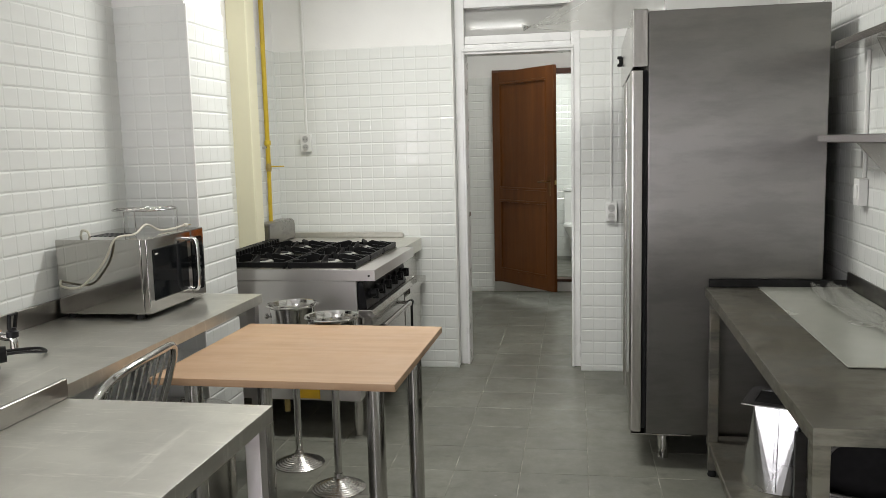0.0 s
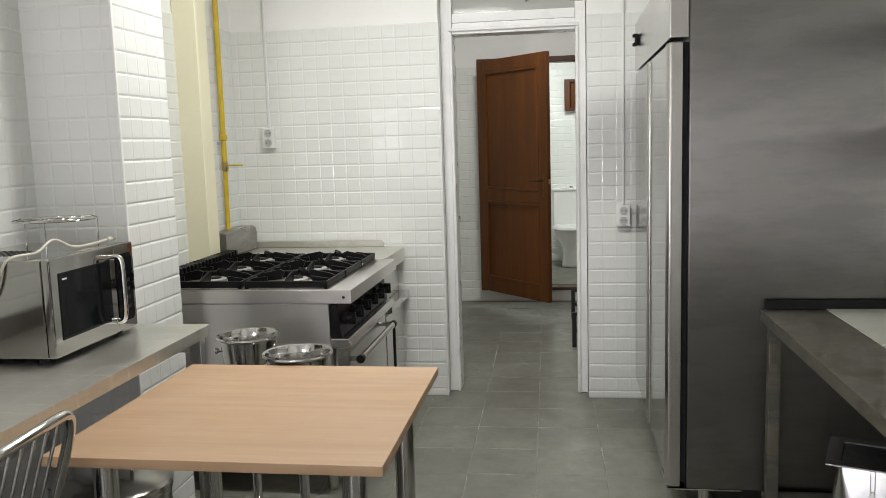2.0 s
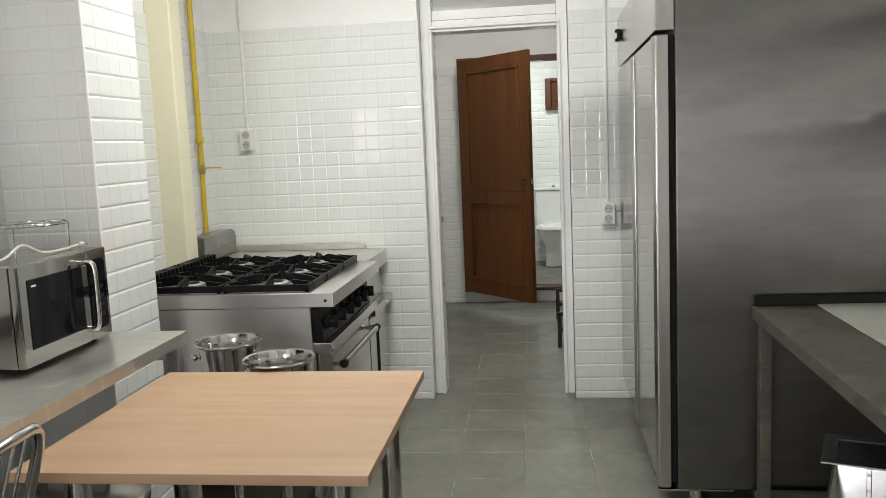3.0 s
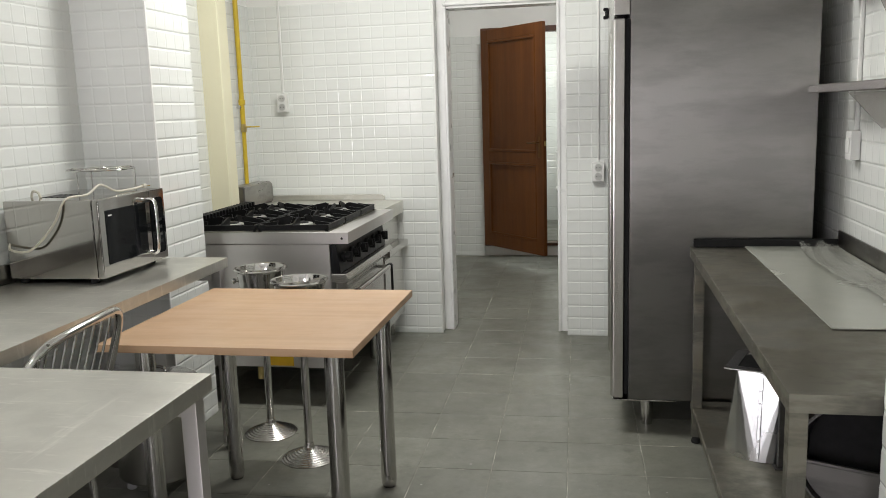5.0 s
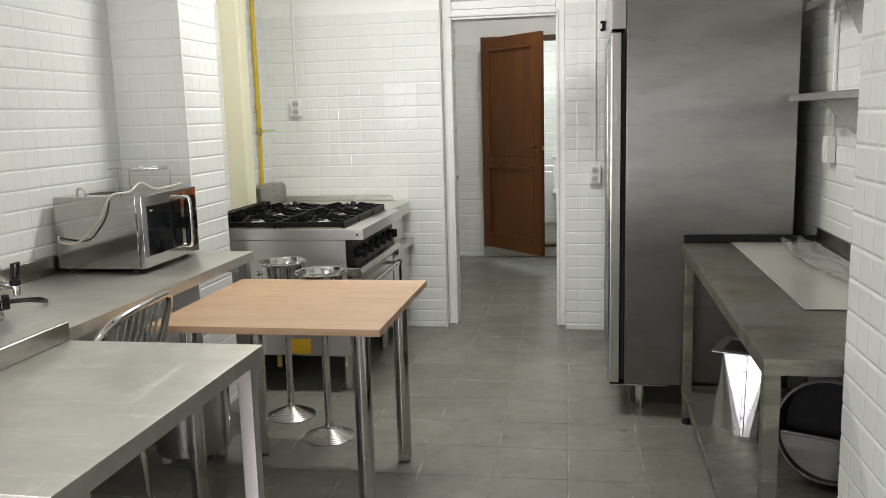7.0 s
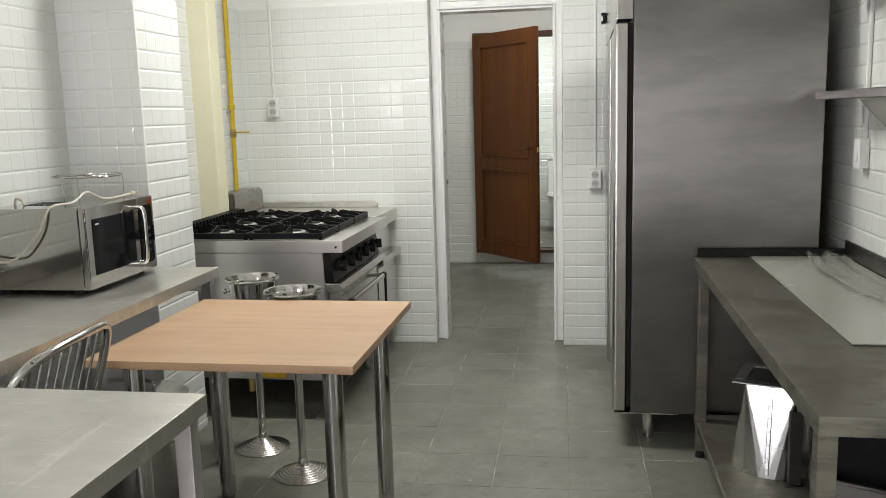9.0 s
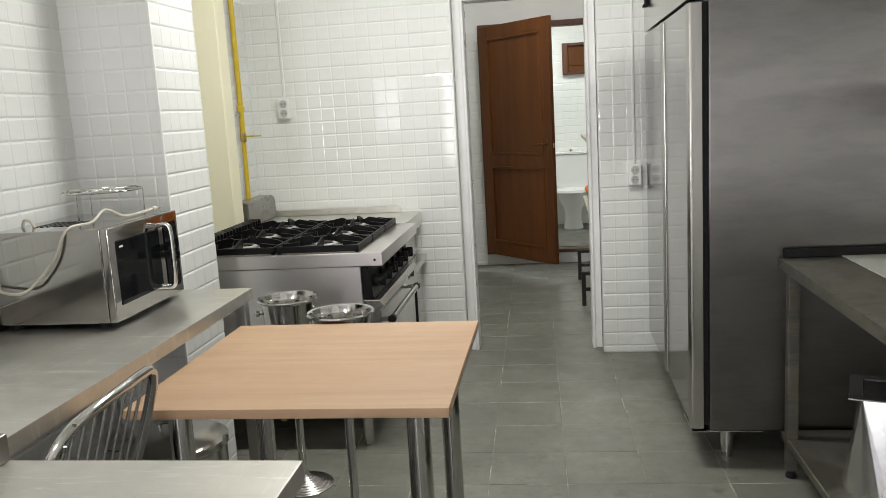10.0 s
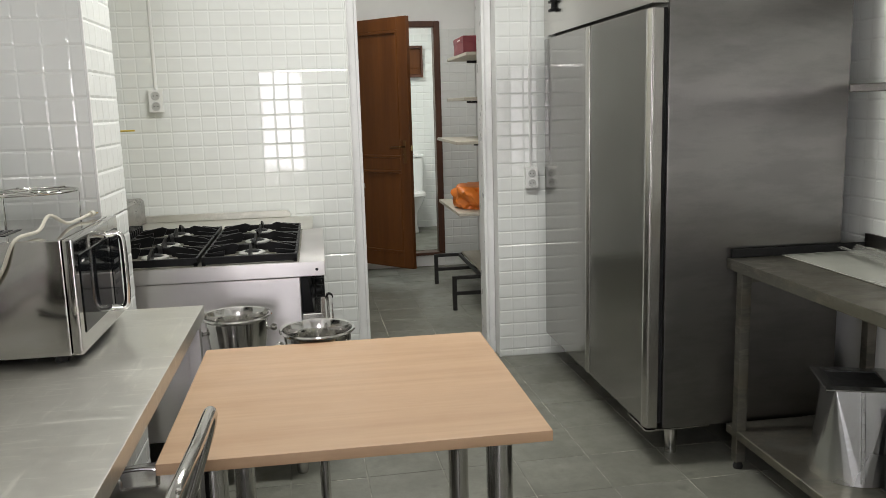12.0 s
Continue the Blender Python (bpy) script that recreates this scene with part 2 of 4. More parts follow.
def weigh_normals(me, limit):
    """Corner normals weighted by area, so that broad faces stay flat between their rounded edges."""
    round_vertex = [[] for _ in me.vertices]
    for p in me.polygons:
        for v in p.vertices:
            round_vertex[v].append((p.normal.copy(), p.area))
    normals = []
    for p in me.polygons:
        for v in p.vertices:
            total = Vector((0, 0, 0))
            for n, area in round_vertex[v]:
                if n.dot(p.normal) > limit:
                    total += n * area
            normals.append(total.normalized() if total.length > 0 else p.normal.copy())
    me.normals_split_custom_set(normals)


def finish(name, bm, material, smooth=35):
    me = bpy.data.meshes.new(name)
    bmesh.ops.recalc_face_normals(bm, faces=bm.faces)
    bm.to_mesh(me)
    bm.free()
    for mt in material if isinstance(material, (list, tuple)) else [material]:
        me.materials.append(mt)
    if smooth:
        me.shade_smooth()
        weigh_normals(me, math.cos(radians(smooth)))
    return me


def part(name, bm, material, parent=None, label="", smooth=35):
    ob = new(name, finish(name, bm, material, smooth))
    if parent:
        ob.parent = parent
    if label:
        tagged(ob, label)
    return ob


def thing(name, x, y, z, label, category, group="", rz=0):
    ob = new(name)
    ob.empty_display_size = 0.1
    ob.matrix_basis = pose(x, y, z, 0, 0, rz)
    return tagged(ob, label, category, group)


def structure(name, bm, material, label, category, smooth=35):
    ob = part(name, bm, material, None, "", smooth)
    return tagged(ob, label, category, kind="structure")


def box(x0, x1, y0, y1, z0, z1, bevel=0.002, seg=1, bm=None):
    own = bmesh.new()
    bmesh.ops.create_cube(own, size=1)
    for v in own.verts:
        v.co = Vector((x0 if v.co.x < 0 else x1, y0 if v.co.y < 0 else y1, z0 if v.co.z < 0 else z1))
    if bevel > 0:
        bmesh.ops.bevel(own, geom=own.edges[:], offset=bevel, segments=seg, affect="EDGES", profile=0.6)
    return join(bm, own)


def join(bm, own):
    if bm is None:
        return own
    me = bpy.data.meshes.new("temp")
    own.to_mesh(me)
    own.free()
    bm.from_mesh(me)
    bpy.data.meshes.remove(me)
    return bm


def move(bm, m):
    bmesh.ops.transform(bm, matrix=m, verts=bm.verts)
    return bm


def lathe(profile, seg=32, bm=None, centre=(0, 0, 0), m=None):
    """Turns (radius, height) pairs round the z axis; a zero radius closes the end."""
    own = bmesh.new()
    rings = []
    for r, z in profile:
        if r < 1e-6:
            rings.append([own.verts.new((0, 0, z))])
        else:
            rings.append([own.verts.new((r * math.cos(2 * math.pi * k / seg), r * math.sin(2 * math.pi * k / seg), z)) for k in range(seg)])
    for a, b in zip(rings, rings[1:]):
        for k in range(seg):
            k2 = (k + 1) % seg
            if len(a) == 1 and len(b) == 1:
                continue
            if len(a) == 1:
                own.faces.new((a[0], b[k], b[k2]))
            elif len(b) == 1:
                own.faces.new((a[k], a[k2], b[0]))
            else:
                own.faces.new((a[k], a[k2], b[k2], b[k]))
    move(own, Matrix.Translation(centre) @ (m or Matrix()))
    return join(bm, own)


def tube(points, r, seg=12, closed=False, bm=None):
    """A round bar along points."""
    own = bmesh.new()
    pts = [Vector(p) for p in points]
    n = len(pts)
    rings, up = [], None
    for i, p in enumerate(pts):
        if closed:
            d = pts[(i + 1) % n] - pts[i - 1]
        else:
            d = pts[min(i + 1, n - 1)] - pts[max(i - 1, 0)]
        d.normalize()
        if up is None:
            up = d.orthogonal().normalized()
        up = (up - d * up.dot(d)).normalized()
        side = d.cross(up)
        rings.append([own.verts.new(p + r * (math.cos(2 * math.pi * k / seg) * up + math.sin(2 * math.pi * k / seg) * side)) for k in range(seg)])
    for i in range(n if closed else n - 1):
        a, b = rings[i], rings[(i + 1) % n]
        for k in range(seg):
            own.faces.new((a[k], a[(k + 1) % seg], b[(k + 1) % seg], b[k]))
    if not closed:
        own.faces.new(rings[0][::-1])
        own.faces.new(rings[-1])
    return join(bm, own)


def curve(points, steps=8):
    """Catmull-Rom points through the given ones."""
    p = [Vector(q) for q in points]
    p = [2 * p[0] - p[1]] + p + [2 * p[-1] - p[-2]]
    out = []
    for i in range(1, len(p) - 2):
        for s in range(steps):
            t = s / steps
            a, b, c, d = p[i - 1], p[i], p[i + 1], p[i + 2]
            out.append(0.5 * (2 * b + (c - a) * t + (2 * a - 5 * b + 4 * c - d) * t * t + (3 * b - a - 3 * c + d) * t ** 3))
    return out + [p[-2]]


def prism(outline, axis, lo, hi, bevel=0.0, bm=None):
    """An outline in the plane across the axis, pulled from lo to hi. Outline pairs are the two other axes in order."""
    own = bmesh.new()

    def place(a, b, c):
        return {"x": (c, a, b), "y": (a, c, b), "z": (a, b, c)}[axis]

    one = [own.verts.new(place(a, b, lo)) for a, b in outline]
    two = [own.verts.new(place(a, b, hi)) for a, b in outline]
    own.faces.new(one[::-1])
    own.faces.new(two)
    for i in range(len(one)):
        j = (i + 1) % len(one)
        own.faces.new((one[i], one[j], two[j], two[i]))
    if bevel:
        bmesh.ops.bevel(own, geom=own.edges[:], offset=bevel, segments=1, affect="EDGES")
    return join(bm, own)


def rounded(x0, x1, y0, y1, r, seg=6):
    """A rounded rectangle as an outline."""
    out = []
    for cx, cy, a in ((x1 - r, y1 - r, 0), (x0 + r, y1 - r, 90), (x0 + r, y0 + r, 180), (x1 - r, y0 + r, 270)):
        for k in range(seg + 1):
            t = radians(a + 90 * k / seg)
            out.append((cx + r * math.cos(t), cy + r * math.sin(t)))
    return out

# ---- walls, floor, ceiling ----
X_W, X_E, X_NEAR, Y_N, Y_S, Y_FAR, Y_END, HIGH = -2.042, 1.142, 0.73, 5.31, -1.6, 8.18, 9.8, 2.9
ROW, COLUMN, TOP = 0.077, 0.0765, 2.12

floor = structure("floor", box(-2.4, 1.5, -2.0, 8.2, -0.08, -0.0016, 0), FLOOR_GROUT, "grey concrete-look tiled kitchen floor with pale dusty joints", "floor", 0)
ceiling = structure("ceiling", box(-2.4, 1.5, -2.0, 10.2, HIGH, HIGH + 0.1, 0), PLASTER, "plain white painted ceiling", "ceiling", 0)
wall_west = structure("wall_west", box(X_W - 0.2, X_W, Y_S - 0.2, Y_N, 0, HIGH, 0), PLASTER, "white wall with embossed glazed tiles up to door height", "wall", 0)
wall_east = structure("wall_east", box(X_E, X_E + 0.2, 1.89, Y_N, 0, HIGH, 0), PLASTER, "white tiled wall behind the steel prep table", "wall", 0)
wall_east_near = structure("wall_east_near", box(X_NEAR, X_E + 0.2, Y_S - 0.2, 1.89, 0, HIGH, 0), PLASTER, "white tiled wall corner beside the prep table", "wall", 0)
b = box(X_W - 0.2, -1.78, Y_S - 0.2, Y_S, 0, HIGH, 0)
box(-1.14, X_NEAR, Y_S - 0.2, Y_S, 0, HIGH, 0, 1, b)
box(-1.78, -1.14, Y_S - 0.2, Y_S, 0, 0.40, 0, 1, b)
box(-1.78, -1.14, Y_S - 0.2, Y_S, 1.99, HIGH, 0, 1, b)
wall_south = structure("wall_south", b, PLASTER, "plain white wall with a narrow window", "wall", 0)
b = box(X_W - 0.2, -0.835, Y_N, 5.58, 0, HIGH, 0)
box(-0.835, -0.025, Y_N, 5.58, 2.43, HIGH, 0, 1, b)
box(-0.025, X_E + 0.2, Y_N, 5.58, 0, HIGH, 0, 1, b)
wall_north = structure("wall_north", b, PLASTER, "white tiled kitchen wall with a doorway beside the cooking range", "wall", 0)
pillar = structure("pillar", box(X_W, -1.70, 3.43, 3.80, 0, HIGH, 0), PLASTER, "square pillar clad in white embossed glazed tiles", "pillar", 0)
cream = structure("cream_pipe_casing", box(X_W, -1.915, 4.60, 4.72, 0, HIGH, 0.006), CREAM, "cream painted boxed-in pipe casing on the wall", "casing")

# corridor and toilet
corridor_west = structure("wall_corridor_west", box(-1.9, -1.7, 5.58, Y_FAR, 0, HIGH, 0), PLASTER, "plain white corridor wall", "wall", 0)
corridor_east = structure("wall_corridor_east", box(0.42, 0.6, 5.58, 10.0, 0, HIGH, 0), PLASTER, "white corridor wall that carries shelves", "wall", 0)
b = box(-1.9, -0.92, Y_FAR, Y_FAR + 0.12, 0, HIGH, 0)
box(0.09, 0.42, Y_FAR, Y_FAR + 0.12, 0, HIGH, 0, 1, b)
box(-0.92, 0.09, Y_FAR, Y_FAR + 0.12, 2.185, HIGH, 0, 1, b)
box(-0.92, 0.09, Y_FAR, Y_FAR + 0.12, 0, 0.10, 0, 1, b)
wall_far = structure("wall_far", b, PLASTER, "white tiled corridor wall around the toilet doorway", "wall", 0)
toilet_floor = structure("toilet_floor", box(-1.3, 0.42, Y_FAR + 0.12, Y_END, -0.05, 0.13, 0), FLOOR_TILE, "raised grey toilet floor", "floor", 0)
wall_toilet = structure("wall_toilet_north", box(-1.5, 0.6, Y_END, Y_END + 0.2, 0, HIGH, 0), PLASTER, "white tiled toilet wall", "wall", 0)
toilet_west = structure("wall_toilet_west", box(-1.5, -1.3, Y_FAR + 0.12, Y_END, 0, HIGH, 0), PLASTER, "white toilet wall", "wall", 0)
toilet_ceiling = structure("toilet_ceiling", box(-1.3, 0.42, Y_FAR + 0.12, Y_END, 2.5, 2.55, 0), PLASTER, "white toilet ceiling", "ceiling", 0)

# window behind
window = structure("window_1", box(-1.78, -1.14, Y_S - 0.14, Y_S - 0.08, 0.40, 0.46), WHITE_PAINT, "narrow white framed window", "window")
part("window_frame", box(-1.78, -1.14, Y_S - 0.14, Y_S - 0.08, 1.93, 1.99), WHITE_PAINT, window)
part("window_frame", box(-1.78, -1.73, Y_S - 0.14, Y_S - 0.08, 0.46, 1.93), WHITE_PAINT, window)
part("window_frame", box(-1.19, -1.14, Y_S - 0.14, Y_S - 0.08, 0.46, 1.93), WHITE_PAINT, window)
part("pane", box(-1.73, -1.19, Y_S - 0.115, Y_S - 0.105, 0.46, 1.93, 0), m_glow("daylit_frosted_pane", (0.85, 0.93, 1.0), 3.0), window)

# ---- kitchen doorway with transom ----
doorway = structure("door_frame", box(-0.832, -0.768, 5.40, 5.54, 0, 2.43, 0.006, 2), WHITE_PAINT, "white painted wooden door frame with a transom light above", "door frame")
part("jamb", box(-0.085, -0.028, 5.40, 5.54, 0, 2.43, 0.006, 2), WHITE_PAINT, doorway)
part("lintel", box(-0.768, -0.085, 5.40, 5.54, 2.058, 2.12, 0.006, 2), WHITE_PAINT, doorway)
part("transom_bar", box(-0.768, -0.085, 5.41, 5.54, 2.122, 2.175, 0.008, 2), WHITE_PAINT, doorway)
part("head", box(-0.768, -0.085, 5.40, 5.54, 2.35, 2.43, 0.006, 2), WHITE_PAINT, doorway)
part("bead", box(-0.786, -0.768, 5.388, 5.398, 0, 2.072, 0.004), WHITE_PAINT, doorway)
part("bead", box(-0.085, -0.066, 5.388, 5.398, 0, 2.072, 0.004), WHITE_PAINT, doorway)
part("bead", box(-0.786, -0.066, 5.388, 5.398, 2.074, 2.092, 0.004), WHITE_PAINT, doorway)
part("pane", box(-0.768, -0.085, 5.46, 5.468, 2.175, 2.35, 0), GLASS_GREY, doorway, "grey transom glass")
part("latch", box(-0.771, -0.758, 5.455, 5.49, 1.0, 1.03, 0.003), CHROME, doorway)

# ---- wall lamps overhead ----


def ceiling_light(x, y, z, w, d):
    t = thing("ceiling_light", x, y, z, "flat white ceiling light with a frosted diffuser", "ceiling light", "ceiling lights")
    part("housing", box(-w / 2 - 0.03, w / 2 + 0.03, -d / 2 - 0.03, d / 2 + 0.03, -0.02, 0.0, 0.004), WHITE_PAINT, t)
    part("diffuser", box(-w / 2, w / 2, -d / 2, d / 2, -0.032, -0.02, 0.003), DIFFUSER, t)


ceiling_light(LAMP_KITCHEN[0], LAMP_KITCHEN[1], HIGH, 1.2, 0.16)
ceiling_light(LAMP_NEAR[0], LAMP_NEAR[1], HIGH, 0.66, 0.2)
ceiling_light(LAMP_CORRIDOR[0], LAMP_CORRIDOR[1], HIGH, 0.3, 0.3)
ceiling_light(LAMP_TOILET[0], LAMP_TOILET[1], 2.5, 0.3, 0.3)

# ---- steel worktables ----


def worktable(x0, x1, y0, y1, top, label, steel, splash, splash_h, legs, shelf, group):
    """A stainless table: folded top, upstand on one long side, square legs and a lower shelf."""
    t = thing("worktable", (x0 + x1) / 2, (y0 + y1) / 2, 0, label, "worktable", group)
    cx, cy = (x0 + x1) / 2, (y0 + y1) / 2
    a, c, e, g = x0 - cx, x1 - cx, y0 - cy, y1 - cy
    part("worktop", box(a, c, e, g, top - 0.042, top, 0.003, 2), steel, t)
    sx = (a, a + 0.015) if splash == "west" else (c - 0.015, c)
    part("upstand", box(sx[0], sx[1], e, g, top + 0.001, top + splash_h, 0.002), STEEL_UPSTAND, t)
    if not shelf:
        part("apron", box(a + 0.052, c - 0.052, e + 0.042, e + 0.06, top - 0.09, top - 0.044), steel, t)
    part("apron", box(a + 0.052, c - 0.052, g - 0.06, g - 0.042, top - 0.09, top - 0.044), steel, t)
    for lx in (a + 0.01, c - 0.05):
        for ly in legs:
            leg = part("leg", box(lx, lx + 0.04, ly - cy, ly - cy + 0.04, 0.03, top - 0.043, 0.003, 2), steel if shelf else STEEL_RANGE, t)
            part("foot", lathe([(0, 0), (0.018, 0), (0.02, 0.008), (0.016, 0.02), (0.012, 0.031), (0, 0.031)], 12, None, (lx + 0.02, ly - cy + 0.02, 0)), RUBBER, leg, "black adjustable foot")
    if shelf:
        part("lower_shelf", box(a + 0.012, c - 0.012, e + 0.012, g - 0.012, shelf - 0.035, shelf, 0.003), steel, t)
    return t


prep = worktable(0.54, 1.138, 1.895, 3.728, 0.835, "worn stainless steel prep table with a lower shelf", STEEL_DARK, "east", 0.07, (1.93, 3.625), 0.16, "steel worktables")
# Added black strip: stands for the dark reflection where table meets refrigerator.
part("dark_end_strip", box(-0.285, 0.281, 0.900, 0.9145, 0.836, 0.870, 0.002), RUBBER, prep, "black strip standing for a dark reflection at the table end")
worktable(-2.026, -1.400, 0.42, 3.414, 0.845, "long stainless steel counter with an upstand along the tiled wall", STEEL_TOP, "west", 0.075, (0.45, 1.9, 3.35), 0, "steel worktables")
worktable(-1.343, -0.752, 1.0, 1.915, 0.838, "scuffed stainless steel worktable with an upstand", STEEL_TOP, "west", 0.055, (1.03, 1.845), 0, "steel worktables")

# ---- beech table ----
t = thing("square_table", -0.960, 2.796, 0, "square beech laminate table on four round chrome legs", "table")
part("tabletop", box(-0.412, 0.412, -0.406, 0.406, 0.732, 0.757, 0.003, 2), BEECH, t)
for sx in (-1, 1):
    for sy in (-1, 1):
        leg = part("leg", lathe([(0, 0.004), (0.026, 0.004), (0.028, 0.01), (0.03, 0.03), (0.03, 0.722), (0.05, 0.724), (0.05, 0.731), (0, 0.731)], 24, None, (0.316 * sx, 0.296 * sy, 0)), CHROME, t)
        part("foot", lathe([(0, 0), (0.024, 0), (0.026, 0.006), (0, 0.006)], 16, None, (0.316 * sx, 0.296 * sy, 0)), RUBBER, leg)

# ---- refrigerator ----
t = thing("refrigerator", 0.290, 3.736, 0, "tall double-door stainless steel catering refrigerator on round feet", "refrigerator")
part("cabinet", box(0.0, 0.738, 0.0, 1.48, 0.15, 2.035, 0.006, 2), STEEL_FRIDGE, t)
part("gasket", box(-0.022, -0.001, 0.012, 1.46, 0.17, 1.785, 0.002), RUBBER, t, "black door seal")
for y0, y1 in ((0.0, 0.70), (0.708, 1.47)):
    d = part("door", box(-0.066, -0.023, y0, y1, 0.155, 1.787, 0.006, 2), STEEL_DOOR, t)
    part("handle", prism([(-0.069, y0 - 0.002), (-0.058, y0 - 0.002), (-0.058, y0 + 0.06), (-0.073, y0 + 0.045), (-0.078, y0 + 0.02)], "z", 0.16, 1.782, 0.002), STEEL, d, "full-height grip edge")
    # Added strip of paler steel imitates the room's reflection on the door edge.
    part("edge_sheen", box(-0.062, -0.024, y0 - 0.005, y0 - 0.001, 0.16, 1.782, 0.001), STEEL, d, "paler steel strip for the sheen on the door edge")
part("control_panel", box(-0.068, -0.002, 0.002, 1.47, 1.799, 2.045, 0.006, 2), STEEL, t)
lk = part("lock", box(-0.088, -0.068, 1.245, 1.265, 1.91, 1.965, 0.005), BLACK, t)
for dz in (1.907, 1.95):
    part("hook", box(-0.098, -0.07, 1.23, 1.28, dz, dz + 0.016, 0.004), BLACK, lk)
part("base_plate", box(-0.07, 0.2, 0.0, 0.2, 0.143, 0.149, 0.001), STEEL, t)
for fx, fy in ((0.087, 0.115), (0.66, 0.115), (0.087, 1.33), (0.66, 1.33)):
    part("foot", lathe([(0, 0), (0.024, 0), (0.024, 0.05), (0.027, 0.052), (0.027, 0.143), (0, 0.143)], 20, None, (fx, fy, 0)), CHROME, t)

# ---- cooking range ----
t = thing("cooking_range", -1.462, 4.352, 0, "stainless steel gas range with six black iron burner grates", "range")
part("body", box(-0.44, 0.355, -0.45, 0.44, 0.2, 0.82, 0.003), STEEL_RANGE, t)
part("hob", box(-0.45, 0.452, -0.454, 0.45, 0.822, 0.878, 0.003, 2), STEEL_RANGE, t)
part("hob_pan", box(-0.38, 0.355, -0.44, 0.44, 0.8782, 0.8795, 0), STEEL_DARK, t)
part("control_panel", prism([(0.356, 0.676), (0.402, 0.676), (0.385, 0.815), (0.356, 0.815)], "y", -0.44, 0.44, 0.002), BLACK, t)
for k in range(6):
    kn = part("knob", lathe([(0, 0), (0.028, 0), (0.028, 0.012), (0.02, 0.016), (0.018, 0.04), (0, 0.042)], 16, None, (0.396, -0.37 + k * 0.14, 0.745), pose(0, 0, 0, 0, 84, 0)), BLACK, t)
    part("pointer", box(0.414, 0.446, -0.375 + k * 0.14, -0.365 + k * 0.14, 0.72, 0.77, 0.002), BLACK, kn)
part("ledge", prism([(0.356, 0.632), (0.43, 0.632), (0.446, 0.648), (0.43, 0.674), (0.356, 0.674)], "y", -0.45, 0.44, 0.003), STEEL, t)
d = part("oven_door", box(0.357, 0.42, -0.40, 0.30, 0.25, 0.622, 0.005), STEEL, t)
hd = part("handle", tube([(0.465, -0.385, 0.575), (0.465, 0.27, 0.575)], 0.015), CHROME, d)
for hy in (-0.385, 0.27):
    part("end_cap", tube([(0.465, hy - 0.012, 0.575), (0.465, hy + 0.012, 0.575)], 0.0185), BLACK, hd)
    part("stand_off", box(0.42, 0.465, hy - 0.008, hy + 0.008, 0.566, 0.584, 0.002), STEEL, hd)
part("label", box(0.0, 0.14, -0.453, -0.4505, 0.21, 0.29, 0), YELLOW_LABEL, t, "yellow warning label")
part("gas_inlet", tube([(-0.05, -0.42, 0.2), (-0.05, -0.42, 0.13)], 0.015), BRASS, t)
for fx in (-0.38, 0.32):
    for fy in (-0.38, 0.38):
        part("foot", lathe([(0, 0), (0.02, 0), (0.024, 0.01), (0.024, 0.2), (0, 0.2)], 16, None, (fx, fy, 0)), STEEL, t)
for gx in (-0.2, 0.17):
    for gy in (-0.29, 0.0, 0.29):
        bn = part("burner", lathe([(0, 0.879), (0.075, 0.879), (0.075, 0.884), (0.052, 0.889), (0.052, 0.9), (0.046, 0.904), (0.034, 0.904), (0.03, 0.9), (0, 0.9)], 28, None, (gx, gy, 0)), ALUMINIUM, t, "pale burner ring")
        part("burner_cap", lathe([(0, 0.9), (0.028, 0.9), (0.03, 0.906), (0.02, 0.911), (0, 0.912)], 20, None, (gx, gy, 0)), IRON, bn)
        g = box(gx - 0.178, gx + 0.178, gy - 0.142, gy - 0.133, 0.884, 0.912, 0.002)
        box(gx - 0.178, gx + 0.178, gy + 0.133, gy + 0.142, 0.884, 0.912, 0.002, 1, g)
        box(gx - 0.178, gx - 0.169, gy - 0.133, gy + 0.133, 0.884, 0.912, 0.002, 1, g)
        box(gx + 0.169, gx + 0.178, gy - 0.133, gy + 0.133, 0.884, 0.912, 0.002, 1, g)
        for s in (-1, 1):
            prism([(gx + s * 0.176, 0.886), (gx + s * 0.066, 0.898), (gx + s * 0.05, 0.932), (gx + s * 0.07, 0.94), (gx + s * 0.15, 0.924), (gx + s * 0.176, 0.912)], "y", gy - 0.0045, gy + 0.0045, 0, g)
            prism([(gy + s * 0.14, 0.886), (gy + s * 0.05, 0.898), (gy + s * 0.036, 0.932), (gy + s * 0.055, 0.94), (gy + s * 0.115, 0.924), (gy + s * 0.14, 0.912)], "x", gx - 0.0045, gx + 0.0045, 0, g)
            for o in (-0.085, 0.085):
                prism([(gx + s * 0.176, 0.888), (gx + s * 0.10, 0.898), (gx + s * 0.095, 0.925), (gx + s * 0.176, 0.914)], "y", gy + o - 0.004, gy + o + 0.004, 0, g)
        for fx in (-0.17, 0.17):
            for fy in (-0.135, 0.135):
                box(gx + fx - 0.007, gx + fx + 0.007, gy + fy - 0.007, gy + fy + 0.007, 0.8795, 0.893, 0, 1, g)
        part("grate", g, IRON, t, "black cast-iron pan grate")
part("bolt", lathe([(0, 0), (0.006, 0), (0.004, 0.003), (0, 0.003)], 12, None, (0.42, -0.4545, 0.848), pose(0, 0, 0, 90, 0, 0)), BLACK, t)
v = box(-0.45, -0.37, -0.44, 0.44, 0.872, 0.90, 0.003)
part("flue", v, STEEL, t)
for k in range(22):
    part("louvre", box(-0.44, -0.38, -0.425 + k * 0.039, -0.405 + k * 0.039, 0.90, 0.936, 0.003), IRON, t)

